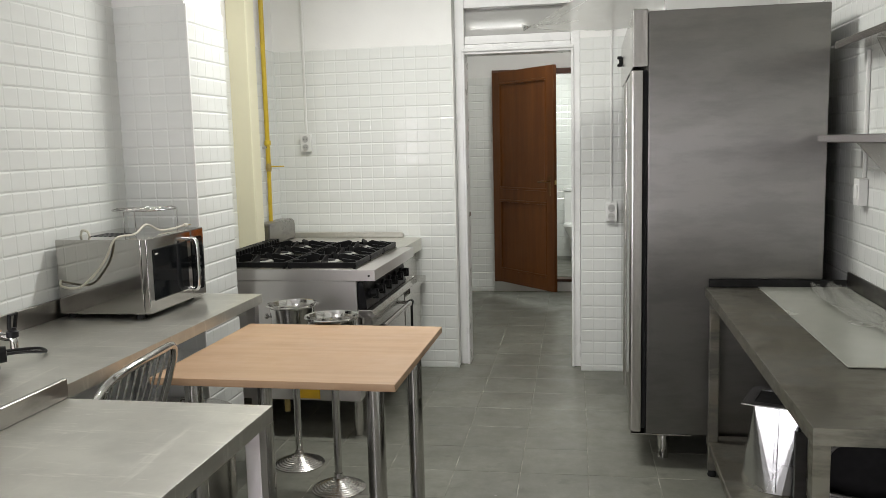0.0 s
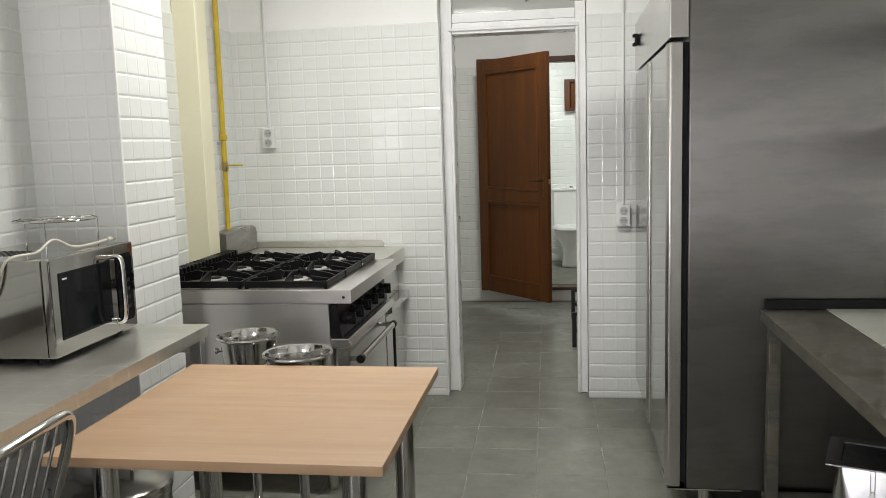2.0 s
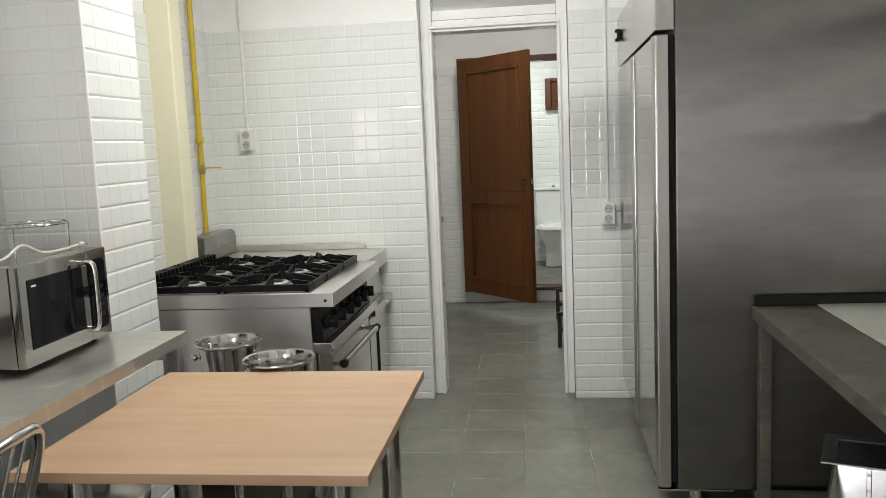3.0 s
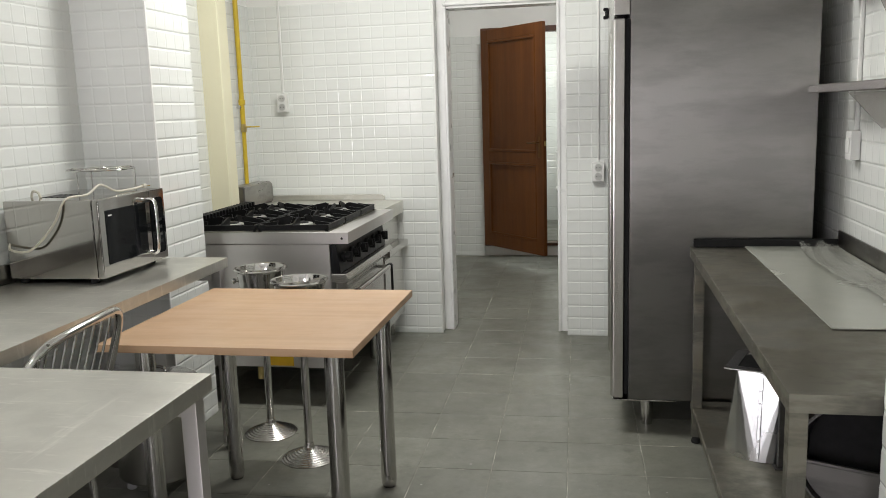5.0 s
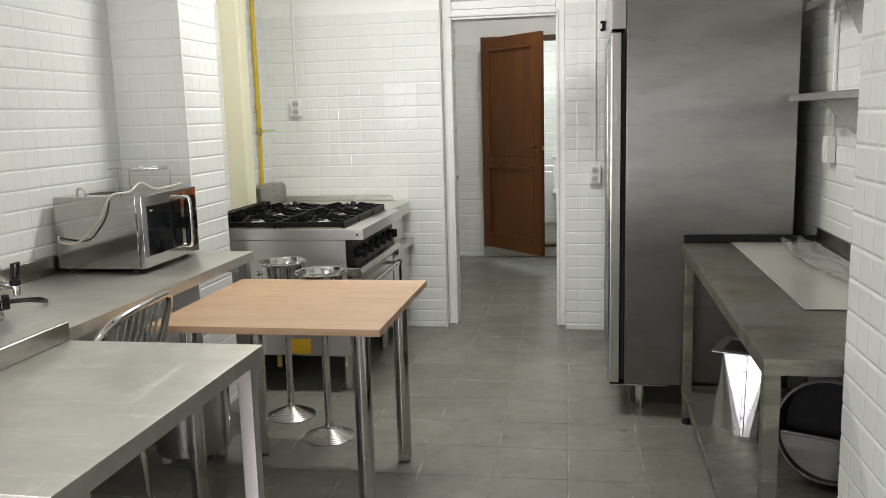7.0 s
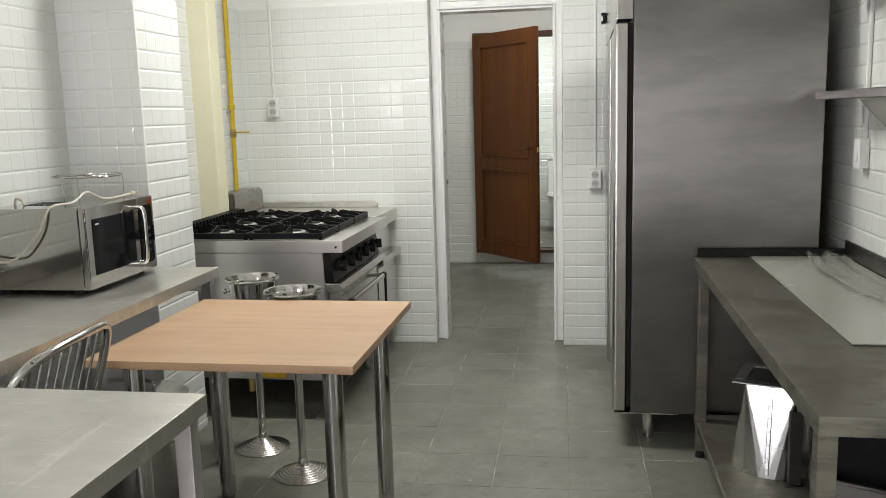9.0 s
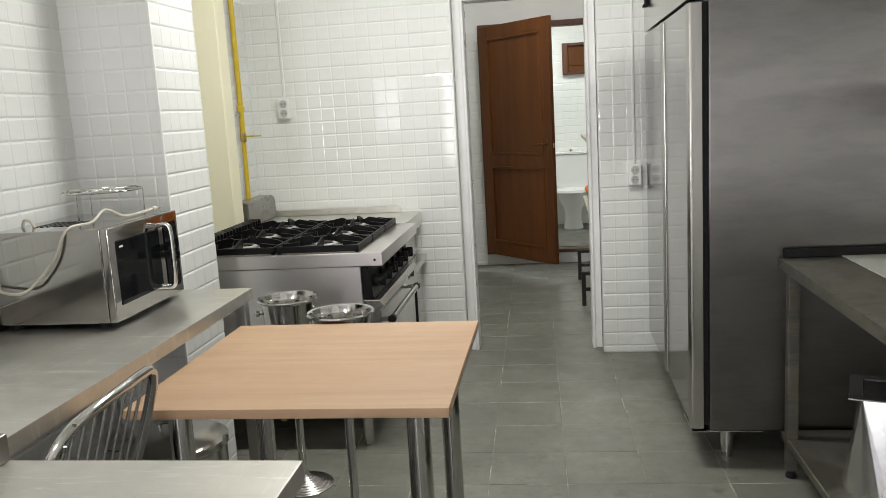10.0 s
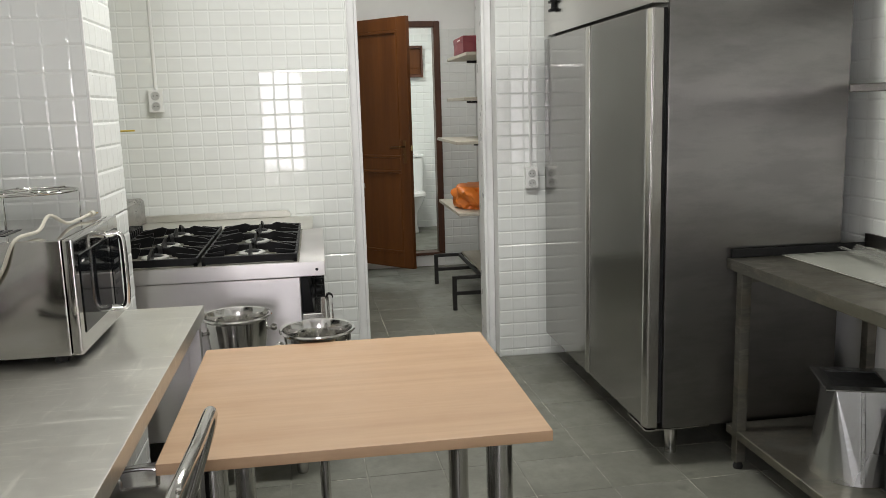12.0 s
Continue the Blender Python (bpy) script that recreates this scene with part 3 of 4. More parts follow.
# neutral unit beside the range
t = thing("side_unit", -1.518, 5.04, 0, "stainless steel work unit with a low rim beside the range", "side unit")
part("body", box(-0.44, 0.42, -0.25, 0.24, 0.12, 0.80, 0.004), STEEL, t)
part("worktop", prism(rounded(-0.5, 0.46, -0.254, 0.25, 0.03), "z", 0.805, 0.88, 0.003), STEEL_TOP, t)
part("rim", prism([(-0.48, 0.881), (0.34, 0.881), (0.34, 0.905), (0.325, 0.918), (-0.48, 0.918)], "y", 0.232, 0.25, 0.002), STEEL_TOP, t)
part("flue_guard", prism([(-0.22, 0.881), (0.23, 0.881), (0.235, 0.98), (0.22, 1.01), (0.19, 1.02), (-0.22, 1.02)], "x", -0.5, -0.41, 0.008), STEEL_UPSTAND, t)
part("ledge", box(0.42, 0.48, -0.245, 0.24, 0.59, 0.63, 0.004), STEEL, t)
d = part("door", box(0.422, 0.445, -0.235, 0.23, 0.15, 0.57, 0.004), STEEL, t)
part("handle", tube([(0.445, -0.19, 0.53), (0.475, -0.19, 0.53), (0.475, -0.19, 0.25), (0.445, -0.19, 0.25)], 0.008), BLACK, d, "black bar handle")
for fx in (-0.38, 0.36):
    for fy in (-0.2, 0.2):
        part("foot", lathe([(0, 0), (0.02, 0), (0.022, 0.12), (0, 0.12)], 14, None, (fx, fy, 0)), STEEL, t)

# ---- microwave and what lies on it ----
t = thing("microwave_oven", -1.806, 3.078, 0.851, "stainless steel microwave oven with a dark glass door on the counter", "microwave")
part("body", box(-0.195, 0.165, -0.232, 0.234, 0.014, 0.305, 0.006, 2), STEEL_MICRO, t)
d = part("door", box(0.167, 0.192, -0.234, 0.118, 0.015, 0.305, 0.006, 2), STEEL_MICRO, t, "steel door frame")
part("window", box(0.188, 0.1945, -0.196, 0.082, 0.062, 0.262, 0.002), DARK_GLASS, d, "dark door glass")
part("badge", box(0.1945, 0.1955, -0.18, -0.158, 0.240, 0.245, 0), WHITE_PLASTIC, d)
part("handle", tube(curve([(0.192, 0.075, 0.27), (0.225, 0.078, 0.272), (0.236, 0.08, 0.25), (0.238, 0.08, 0.165), (0.236, 0.08, 0.085), (0.225, 0.078, 0.062), (0.192, 0.075, 0.064)], 5), 0.009, 12), CHROME, d, "bowed chrome handle")
p = part("control_panel", box(0.167, 0.19, 0.12, 0.236, 0.015, 0.305, 0.005, 2), STEEL_MICRO, t)
part("fascia", prism(rounded(0.124, 0.218, 0.045, 0.272, 0.014), "x", 0.186, 0.1925, 0.001), DARK_GLASS, p, "dark glass control fascia")
part("display", box(0.1925, 0.1931, 0.140, 0.205, 0.225, 0.255, 0), DARK_GLASS, p)
for k in range(4):
    part("key", box(0.1925, 0.1934, 0.146, 0.198, 0.085 + k * 0.03, 0.097 + k * 0.03, 0.0003), BLACK, p)
for k in range(6):
    part("vent", box(-0.12 + k * 0.022, -0.108 + k * 0.022, -0.12, 0.0, 0.3045, 0.3062, 0), BLACK, t)
for fx in (-0.16, 0.13):
    for fy in (-0.2, 0.2):
        part("foot", lathe([(0, -0.005), (0.016, -0.005), (0.018, 0.014), (0, 0.014)], 12, None, (fx, fy, 0)), RUBBER, t)
part("cable", tube(curve([(-0.197, -0.20, 0.16), (-0.16, -0.262, 0.13), (-0.08, -0.272, 0.125), (-0.02, -0.262, 0.17), (0.03, -0.25, 0.235), (0.06, -0.225, 0.308), (0.085, -0.13, 0.316), (0.09, -0.05, 0.345), (0.11, 0.02, 0.315), (0.115, 0.12, 0.312), (0.13, 0.19, 0.318)], 6), 0.0045, 10), CORD_WHITE, t, "cream mains cable")
pg = part("plug", tube([(0.13, 0.185, 0.318), (0.134, 0.202, 0.318)], 0.0085, 12), CORD_WHITE, t)
for dx in (-0.004, 0.005):
    part("pin", tube([(0.133 + dx, 0.202, 0.318), (0.137 + dx, 0.22, 0.317)], 0.0022, 8), BRASS, pg)
part("cable_clip", tube(curve([(-0.17, -0.1, 0.306), (-0.155, -0.11, 0.328), (-0.125, -0.12, 0.324), (-0.11, -0.13, 0.306)], 4), 0.005, 8), CORD_WHITE, t)

t = thing("wire_grill_rack", -1.82, 3.205, 1.157, "round chromed wire grill rack standing on the microwave", "grill rack")
for r, z in ((0.13, 0.088), (0.085, 0.088), (0.045, 0.088)):
    part("ring", tube([(r * math.cos(a * math.pi / 18), r * math.sin(a * math.pi / 18), z) for a in range(36)], 0.0028, 8, True), CHROME, t)
for a in (20, 140, 260):
    c, s = math.cos(radians(a)), math.sin(radians(a))
    part("leg", tube([(0.13 * c, 0.13 * s, 0.088), (0.128 * c, 0.128 * s, 0.0)], 0.0026, 8), CHROME, t)
for a in (0, 60, 120):
    c, s = math.cos(radians(a)), math.sin(radians(a))
    part("spoke", tube([(-0.13 * c, -0.13 * s, 0.092), (0.13 * c, 0.13 * s, 0.092)], 0.0024, 8), CHROME, t)

# ---- water boiler ----
t = thing("water_boiler", -1.80, 2.03, 0.846, "tall stainless steel hot water urn with a black tap", "water boiler")
part("base", lathe([(0, 0), (0.136, 0), (0.14, 0.012), (0.134, 0.03), (0.13, 0.092), (0.122, 0.102), (0, 0.102)], 40), STEEL_URN, t)
part("tank", lathe([(0.121, 0.102), (0.122, 0.36), (0.124, 0.372), (0.118, 0.39), (0.09, 0.425), (0.03, 0.436), (0, 0.437)], 40), STEEL_URN, t)
part("band", lathe([(0.122, 0.352), (0.126, 0.354), (0.126, 0.362), (0.122, 0.364)], 40), CHROME, t)
part("seam", lathe([(0.122, 0.104), (0.127, 0.106), (0.127, 0.112), (0.122, 0.114)], 40), CHROME, t)
g = part("sight_glass", tube([(0.127, 0.055, 0.135), (0.127, 0.055, 0.352)], 0.009, 12), CHROME, t, "clear level tube")
part("bracket", box(0.10, 0.142, 0.042, 0.068, 0.352, 0.364, 0.002), CHROME, g)
part("bracket", box(0.10, 0.142, 0.044, 0.066, 0.125, 0.135, 0.002), CHROME, g)
part("spout", tube(curve([(0.118, 0.055, 0.118), (0.16, 0.058, 0.113), (0.18, 0.06, 0.108), (0.183, 0.06, 0.08)], 5), 0.012, 12), CHROME, t)
tap = part("tap", lathe([(0, 0.113), (0.017, 0.113), (0.017, 0.129), (0.012, 0.133), (0.012, 0.141), (0, 0.141)], 16, None, (0.18, 0.06, 0)), BLACK, t, "black plastic tap")
part("lever", tube([(0.18, 0.048, 0.139), (0.186, 0.046, 0.18), (0.186, 0.074, 0.18), (0.18, 0.072, 0.139)], 0.006, 8), BLACK, tap)
part("dial", lathe([(0, 0), (0.026, 0), (0.024, 0.022), (0, 0.024)], 20, None, (0.105, 0.085, 0.05), pose(0, 0, 0, 0, 90, 40)), BLACK, t)
lab = part("label", move(box(0.1345, 0.136, -0.018, 0.018, 0.014, 0.064, 0), pose(0, 0, 0, 0, 0, -8)), BLUE, t, "blue and white maker's label")
part("mark", move(box(0.136, 0.1365, -0.013, 0.013, 0.019, 0.059, 0), pose(0, 0, 0, 0, 0, -8)), WHITE_PLASTIC, lab)
part("mark", move(box(0.1365, 0.137, -0.009, 0.009, 0.036, 0.054, 0), pose(0, 0, 0, 0, 0, -8)), BLUE, lab)
part("mark", move(lathe([(0, 0), (0.006, 0), (0, 0.0008)], 16, None, (0.137, 0.0, 0.045), pose(0, 0, 0, 0, 90, 0)), pose(0, 0, 0, 0, 0, -8)), RED, lab)
part("cable", tube(curve([(0.08, 0.12, 0.04), (0.10, 0.20, 0.03), (0.11, 0.29, 0.008), (0.05, 0.34, 0.006), (-0.03, 0.30, 0.006), (-0.1, 0.22, 0.006)], 6), 0.005, 8), BLACK, t, "black mains cable")

# ---- chair ----
t = thing("chair", -1.555, 2.15, 0, "chromed tubular chair with a spindle back, tucked under the counter", "chair")
back = [(0.16, 0.2, 0.44), (0.175, 0.2, 0.50), (0.215, 0.2, 0.60), (0.28, 0.196, 0.78), (0.303, 0.19, 0.85), (0.309, 0.172, 0.882), (0.307, 0.13, 0.884), (0.303, 0.04, 0.878), (0.294, -0.06, 0.868), (0.284, -0.13, 0.852), (0.27, -0.185, 0.81), (0.245, -0.205, 0.73), (0.215, -0.21, 0.60), (0.175, -0.205, 0.50), (0.16, -0.2, 0.44)]
part("back_frame", tube(curve(back, 5), 0.0125, 14), CHROME, t)
for k in range(9):
    y = -0.165 + k * 0.04
    z = 0.878 + 0.08 * y - (0.03 if k == 0 else 0)
    part("spindle", tube(curve([(0.17, y, 0.48), (0.225, y, 0.65), (0.300 + 0.04 * y, y, z)], 4), 0.0042, 8), CHROME, t)
part("cross_rail", tube([(0.17, -0.2, 0.485), (0.17, 0.2, 0.485)], 0.008, 10), CHROME, t)
part("seat", prism(rounded(-0.22, 0.17, -0.2, 0.2, 0.05), "z", 0.44, 0.468, 0.006), BLACK, t, "black padded seat")
for lx, ly, ox in ((0.15, -0.19, 0.03), (0.15, 0.19, 0.03), (-0.19, -0.18, -0.02), (-0.19, 0.18, -0.02)):
    leg = part("leg", tube([(lx, ly, 0.45), (lx + ox, ly, 0.01)], 0.0115, 12), CHROME, t)
    part("cap", lathe([(0, 0), (0.014, 0), (0.014, 0.02), (0, 0.02)], 12, None, (lx + ox, ly, 0)), RUBBER, leg)

# ---- wine coolers on stands ----


def wine_cooler(x, y, rz, label):
    t = thing("wine_cooler_stand", x, y, 0, label, "wine cooler", "wine coolers on stands", rz)
    steps = [(0, 0), (0.117, 0), (0.118, 0.004)]
    for k in range(8):
        steps += [(0.114 - 0.0115 * k, 0.007 + 0.0052 * k), (0.1075 - 0.0115 * k, 0.0085 + 0.0052 * k)]
    steps += [(0.022, 0.05), (0.019, 0.07), (0, 0.07)]
    part("base", lathe(steps, 40), STEEL, t, "stepped round steel foot", 12)
    part("pole", lathe([(0.0165, 0.066), (0.0165, 0.55), (0.03, 0.556), (0.05, 0.562), (0, 0.562)], 20), CHROME, t)
    bu = part("bucket", lathe([(0, 0.563), (0.078, 0.563), (0.084, 0.572), (0.103, 0.735), (0.106, 0.758), (0.116, 0.765), (0.12, 0.769), (0.117, 0.774), (0.109, 0.772), (0.102, 0.755), (0.1, 0.735), (0.081, 0.578), (0, 0.572)], 44), CHROME, t, "polished steel wine bucket")
    for s in (-1, 1):
        part("knob", lathe([(0, -0.006), (0.007, -0.006), (0.006, 0.012), (0.012, 0.018), (0.014, 0.026), (0.009, 0.034), (0, 0.035)], 16, None, (s * 0.099, 0, 0.715), pose(0, 0, 0, 0, 90 * s, 0)), CHROME, bu)


wine_cooler(-1.318, 3.562, 10, "polished steel wine bucket on a tall stand beside the range")
wine_cooler(-1.046, 3.312, -15, "polished steel wine bucket on a stand behind the table")

# ---- bins under the counter ----
t = thing("rolling_steel_bin", -1.55, 3.0, 0, "large round stainless steel bin on castors under the counter", "bin")
part("drum", lathe([(0, 0.062), (0.15, 0.062), (0.158, 0.07), (0.16, 0.40), (0.166, 0.405), (0.166, 0.415), (0.15, 0.42), (0, 0.40)], 44), STEEL, t)
part("lid", lathe([(0.166, 0.416), (0.168, 0.43), (0.15, 0.442), (0.05, 0.455), (0, 0.456)], 44), STEEL, t)
part("lid_handle", tube(curve([(-0.05, 0, 0.45), (-0.045, 0, 0.485), (0.045, 0, 0.485), (0.05, 0, 0.45)], 5), 0.006, 10), CHROME, t)
for a in (30, 120, 210, 300):
    cx, cy = 0.115 * math.cos(radians(a)), 0.115 * math.sin(radians(a))
    cs = part("castor", box(cx - 0.012, cx + 0.012, cy - 0.012, cy + 0.012, 0.035, 0.063, 0.003), STEEL, t)
    part("wheel", lathe([(0, -0.009), (0.018, -0.009), (0.021, -0.004), (0.021, 0.004), (0.018, 0.009), (0, 0.009)], 18, None, (cx, cy, 0.021), pose(0, 0, 0, 90, 0, a)), GREY_PLASTIC, cs)

t = thing("pedal_bin", -1.83, 3.22, 0, "small round brushed steel pedal bin under the counter", "bin")
part("body", lathe([(0, 0), (0.10, 0), (0.102, 0.012), (0.1, 0.02), (0.1, 0.33), (0, 0.33)], 36), STEEL, t)
part("lid", lathe([(0.102, 0.336), (0.103, 0.36), (0.09, 0.372), (0.03, 0.38), (0, 0.38)], 36), CHROME, t)
part("rim", lathe([(0.1, 0.33), (0.1005, 0.336), (0.09, 0.336)], 36), BLACK, t)
part("pedal", box(0.09, 0.14, -0.02, 0.02, 0.008, 0.018, 0.004), BLACK, t)

# ---- prep table's load ----
t = thing("plastic_sheet", 0.932, 3.06, 0.837, "milky plastic sheet lying on the prep table", "plastic sheet")
part("sheet", box(-0.175, 0.185, -0.65, 0.645, 0, 0.004, 0.001), SHEET, t)


def crumpled(nx, ny, fx, height, seed):
    bm = bmesh.new()
    grid = [[bm.verts.new(fx(i / nx, j / ny) + Vector((0, 0, height * noise.fractal(Vector((i / nx * 4 + seed, j / ny * 4, seed)), 0.9, 2.0, 4)))) for j in range(ny + 1)] for i in range(nx + 1)]
    for i in range(nx):
        for j in range(ny):
            bm.faces.new((grid[i][j], grid[i + 1][j], grid[i + 1][j + 1], grid[i][j + 1]))
    bmesh.ops.solidify(bm, geom=bm.faces[:], thickness=0.0006)
    return bm


t = thing("crumpled_plastic_wrap", 1.005, 3.0, 0.843, "crumpled clear plastic wrap lying on the prep table", "plastic wrap")
part("wrap", crumpled(26, 40, lambda u, v: Vector((-0.07 + 0.15 * u + 0.03 * math.sin(7 * v), -0.55 + 1.2 * v, 0.022)), 0.022, 3.1), FILM, t, "", 60)

t = thing("film_on_refrigerator", 0.35, 4.3, 2.037, "sagging clear plastic film hanging off the refrigerator top", "plastic film")


def film_sheet(u, v):
    """Flat on the cabinet at one end, drooping to a point past the doors at the other."""
    return Vector((0.07 - 0.74 * u, 0.16 + 0.16 * v + 0.03 * math.sin(9 * u), 0.022 + 0.036 * u - 0.02 * math.sin(math.pi * u) + (0.45 * (1 - u) + 0.004) * v))


part("film", crumpled(30, 30, film_sheet, 0.014, 8.3), SAG_FILM, t, "", 60)

# ---- lower shelf of the prep table ----


def square_to_round(s, r, z0, z1, seg=8):
    """A sheet-metal adapter from a round foot to a square mouth: flat triangles and creased corners."""
    own = bmesh.new()
    top = [own.verts.new((a * s, c * s, z1)) for a, c in ((1, 1), (-1, 1), (-1, -1), (1, -1))]
    n = seg * 4
    low = [own.verts.new((r * math.cos(2 * math.pi * k / n), r * math.sin(2 * math.pi * k / n), z0)) for k in range(n)]
    for q in range(4):
        for k in range(seg):
            i = q * seg + k
            own.faces.new((low[i], low[(i + 1) % n], top[q]))
        own.faces.new((low[((q + 1) * seg) % n], top[(q + 1) % 4], top[q]))
    own.faces.new(low[::-1])
    return own


t = thing("duct_adapter", 0.763, 3.228, 0.161, "galvanised sheet-metal duct adapter with a square mouth on the lower shelf", "duct adapter", "duct pieces", -20)
part("shell", square_to_round(0.086, 0.142, 0.0, 0.325), GALVANISED, t, "", 0)
for turn in (0, 90, 180, 270):
    part("flange", move(prism([(-0.125, 0.325), (0.086, 0.325), (0.086, 0.331), (-0.125, 0.331)], "y", -0.125, -0.086, 0.001), pose(0, 0, 0, 0, 0, turn)), GALVANISED, t)
# Black block fills the mouth in place of the shade in the hollow.
part("mouth_shade", box(-0.084, 0.084, -0.084, 0.084, 0.30, 0.3262, 0), RUBBER, t, "black block for the shade in the open mouth")
seam = box(-0.007, 0.007, -0.004, 0.004, 0.01, 0.318, 0.002)
for k in range(7):
    lathe([(0.0045, 0), (0.003, 0.003), (0, 0.0035)], 8, seam, (0, -0.004, 0.03 + k * 0.045), pose(0, 0, 0, 90, 0, 0))
part("seam", move(seam, Matrix.Translation((0, -0.144, 0)) @ pose(0, 0, 0, -9.9, 0, 0)), GALVANISED, t, "riveted seam")

t = thing("round_duct_end", 0.945, 2.73, 0.161, "galvanised round duct end with a half-closed damper plate", "duct end", "duct pieces")
tip = Matrix.Translation((0, 0, 0.182)) @ Vector((-0.42, -0.9, 0.16)).to_track_quat("Z", "Y").to_matrix().to_4x4()
part("collar", move(lathe([(0.168, 0.07), (0.172, 0.07), (0.172, -0.09), (0.168, -0.09), (0.168, 0.07)], 48), tip), SHADED_ZINC, t)
part("rim", move(lathe([(0.172, 0.056), (0.178, 0.058), (0.178, 0.063), (0.172, 0.065)], 48), tip), SHADED_ZINC, t)
# Black disc closes the duct and stands for the shade within.
part("back", move(lathe([(0, -0.088), (0.167, -0.088), (0.167, -0.08), (0, -0.08)], 44), tip), RUBBER, t, "black sheet for the shade inside")
half = [(0.166 * math.cos(radians(a)), 0.166 * math.sin(radians(a))) for a in range(190, 351, 8)]
dp = part("damper_plate", move(prism(half, "z", 0.03, 0.033, 0), tip), SHADED_ZINC, t, "half-round damper plate")
part("folded_edge", move(box(-0.16, 0.16, -0.034, -0.022, 0.028, 0.042, 0.002), tip), SHADED_ZINC, dp)
part("strap", move(box(0.10, 0.125, -0.03, 0.12, 0.02, 0.026, 0.001), tip), SHADED_ZINC, t)
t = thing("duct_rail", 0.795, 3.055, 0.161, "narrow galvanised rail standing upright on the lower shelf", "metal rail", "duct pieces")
part("rail", prism([(-0.02, -0.014), (0.02, -0.014), (0.02, 0.014), (0.014, 0.014), (0.014, -0.008), (-0.014, -0.008), (-0.014, 0.014), (-0.02, 0.014)], "z", 0.004, 0.262, 0.001), SHADED_ZINC, t)
part("foot", box(-0.032, 0.032, -0.024, 0.024, 0.0, 0.0035, 0.001), SHADED_ZINC, t)
t = thing("galvanised_box", 1.05, 2.43, 0.161, "folded galvanised duct box with a dark open side", "duct box", "duct pieces", -12)
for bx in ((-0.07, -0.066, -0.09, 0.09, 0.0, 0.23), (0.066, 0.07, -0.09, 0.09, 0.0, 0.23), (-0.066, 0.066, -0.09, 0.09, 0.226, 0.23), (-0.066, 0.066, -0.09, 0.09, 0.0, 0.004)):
    part("side", box(*bx, 0.001), SHADED_ZINC, t)
# Black panel paints the shade in the box's open side.
part("back", box(-0.066, 0.066, 0.08, 0.084, 0.004, 0.226, 0), RUBBER, t, "black sheet for the shade inside")
t = thing("round_steel_tray", 0.80, 2.14, 0.161, "shallow steel tray on the lower shelf", "tray")
part("tray", lathe([(0, 0.004), (0.15, 0.004), (0.165, 0.04), (0.178, 0.044), (0.178, 0.048), (0.163, 0.046), (0.148, 0.01), (0, 0.01)], 40), GALVANISED, t)

# ---- wall shelves and fittings on the east wall ----
for z, x0, y1 in ((1.488, 0.965, 3.645), (1.862, 1.02, 3.645)):
    t = thing("wall_shelf", (x0 + X_E) / 2, 2.63, z, "stainless steel wall shelf on triangular brackets", "wall shelf", "steel wall shelves")
    w = (X_E - 0.012 - x0) / 2
    part("board", box(-w - 0.006, w, -0.73, y1 - 2.63, -0.03, 0.0, 0.003), STEEL, t)
    for yb in (-0.5, 0.62):
        part("bracket", prism([(-w + 0.03, -0.032), (w, -0.032), (w, -0.16), (w - 0.02, -0.16)], "y", yb - 0.002, yb + 0.002), STEEL, t)
t = thing("switch_box", X_E - 0.012, 3.555, 1.257, "white plastic wall switch box", "switch")
part("case", box(-0.035, 0.0, -0.035, 0.035, -0.055, 0.055, 0.005, 2), WHITE_PLASTIC, t)
part("rocker", box(-0.04, -0.034, -0.02, 0.02, -0.03, 0.03, 0.003), WHITE_PLASTIC, t)
part("conduit", box(-0.014, 0.0, -0.008, 0.008, 0.056, 0.56, 0.003), WHITE_PLASTIC, t)

# ---- sockets with cable trunking ----


def socket(x, z, top, label):
    t = thing("wall_socket", x, Y_N - 0.009, z, label, "socket", "wall sockets")
    c = part("plate", box(-0.036, 0.036, -0.035, 0.0, -0.058, 0.058, 0.006, 2), WHITE_PLASTIC, t)
    for dz in (-0.027, 0.027):
        part("outlet", lathe([(0, 0.0), (0.02, 0.0), (0.022, 0.003), (0.019, 0.004), (0.018, 0.001), (0, 0.001)], 24, None, (0, -0.036, dz), pose(0, 0, 0, 90, 0, 0)), PALE_GREY, c)
        for dx in (-0.009, 0.009):
            part("hole", lathe([(0, 0), (0.003, 0), (0, 0.0005)], 10, None, (dx, -0.0395, dz), pose(0, 0, 0, 90, 0, 0)), BLACK, c)
    part("trunking", box(-0.0075, 0.0075, -0.010, 0.0, 0.059, top - z, 0.003), WHITE_PLASTIC, t)


socket(-1.826, 1.514, 2.85, "white double wall socket fed by thin trunking")
socket(0.166, 1.037, 2.85, "white double wall socket with trunking beside the doorway")

# ---- gas pipe ----
t = thing("gas_pipe", -2.0, 5.04, 0.885, "yellow painted gas pipe with a shut-off valve", "gas pipe")
part("pipe", tube([(-0.005, 0.0, 0.0), (0.0, 0.0, 0.47)], 0.013, 14), YELLOW, t)
part("pipe", tube([(0.0, 0.0, 0.5), (0.0, 0.0, 2.013)], 0.015, 14), YELLOW, t)
v = part("valve", lathe([(0, -0.02), (0.017, -0.02), (0.02, 0.0), (0.017, 0.03), (0, 0.03)], 16, None, (0, 0, 0.475)), BRASS, t)
part("lever", box(0.012, 0.105, -0.008, 0.008, 0.482, 0.49, 0.003), YELLOW, v, "yellow valve lever")
part("coupling", lathe([(0.015, 0), (0.021, 0.003), (0.021, 0.03), (0.015, 0.033)], 16, None, (0, 0, 0.62)), YELLOW, t)
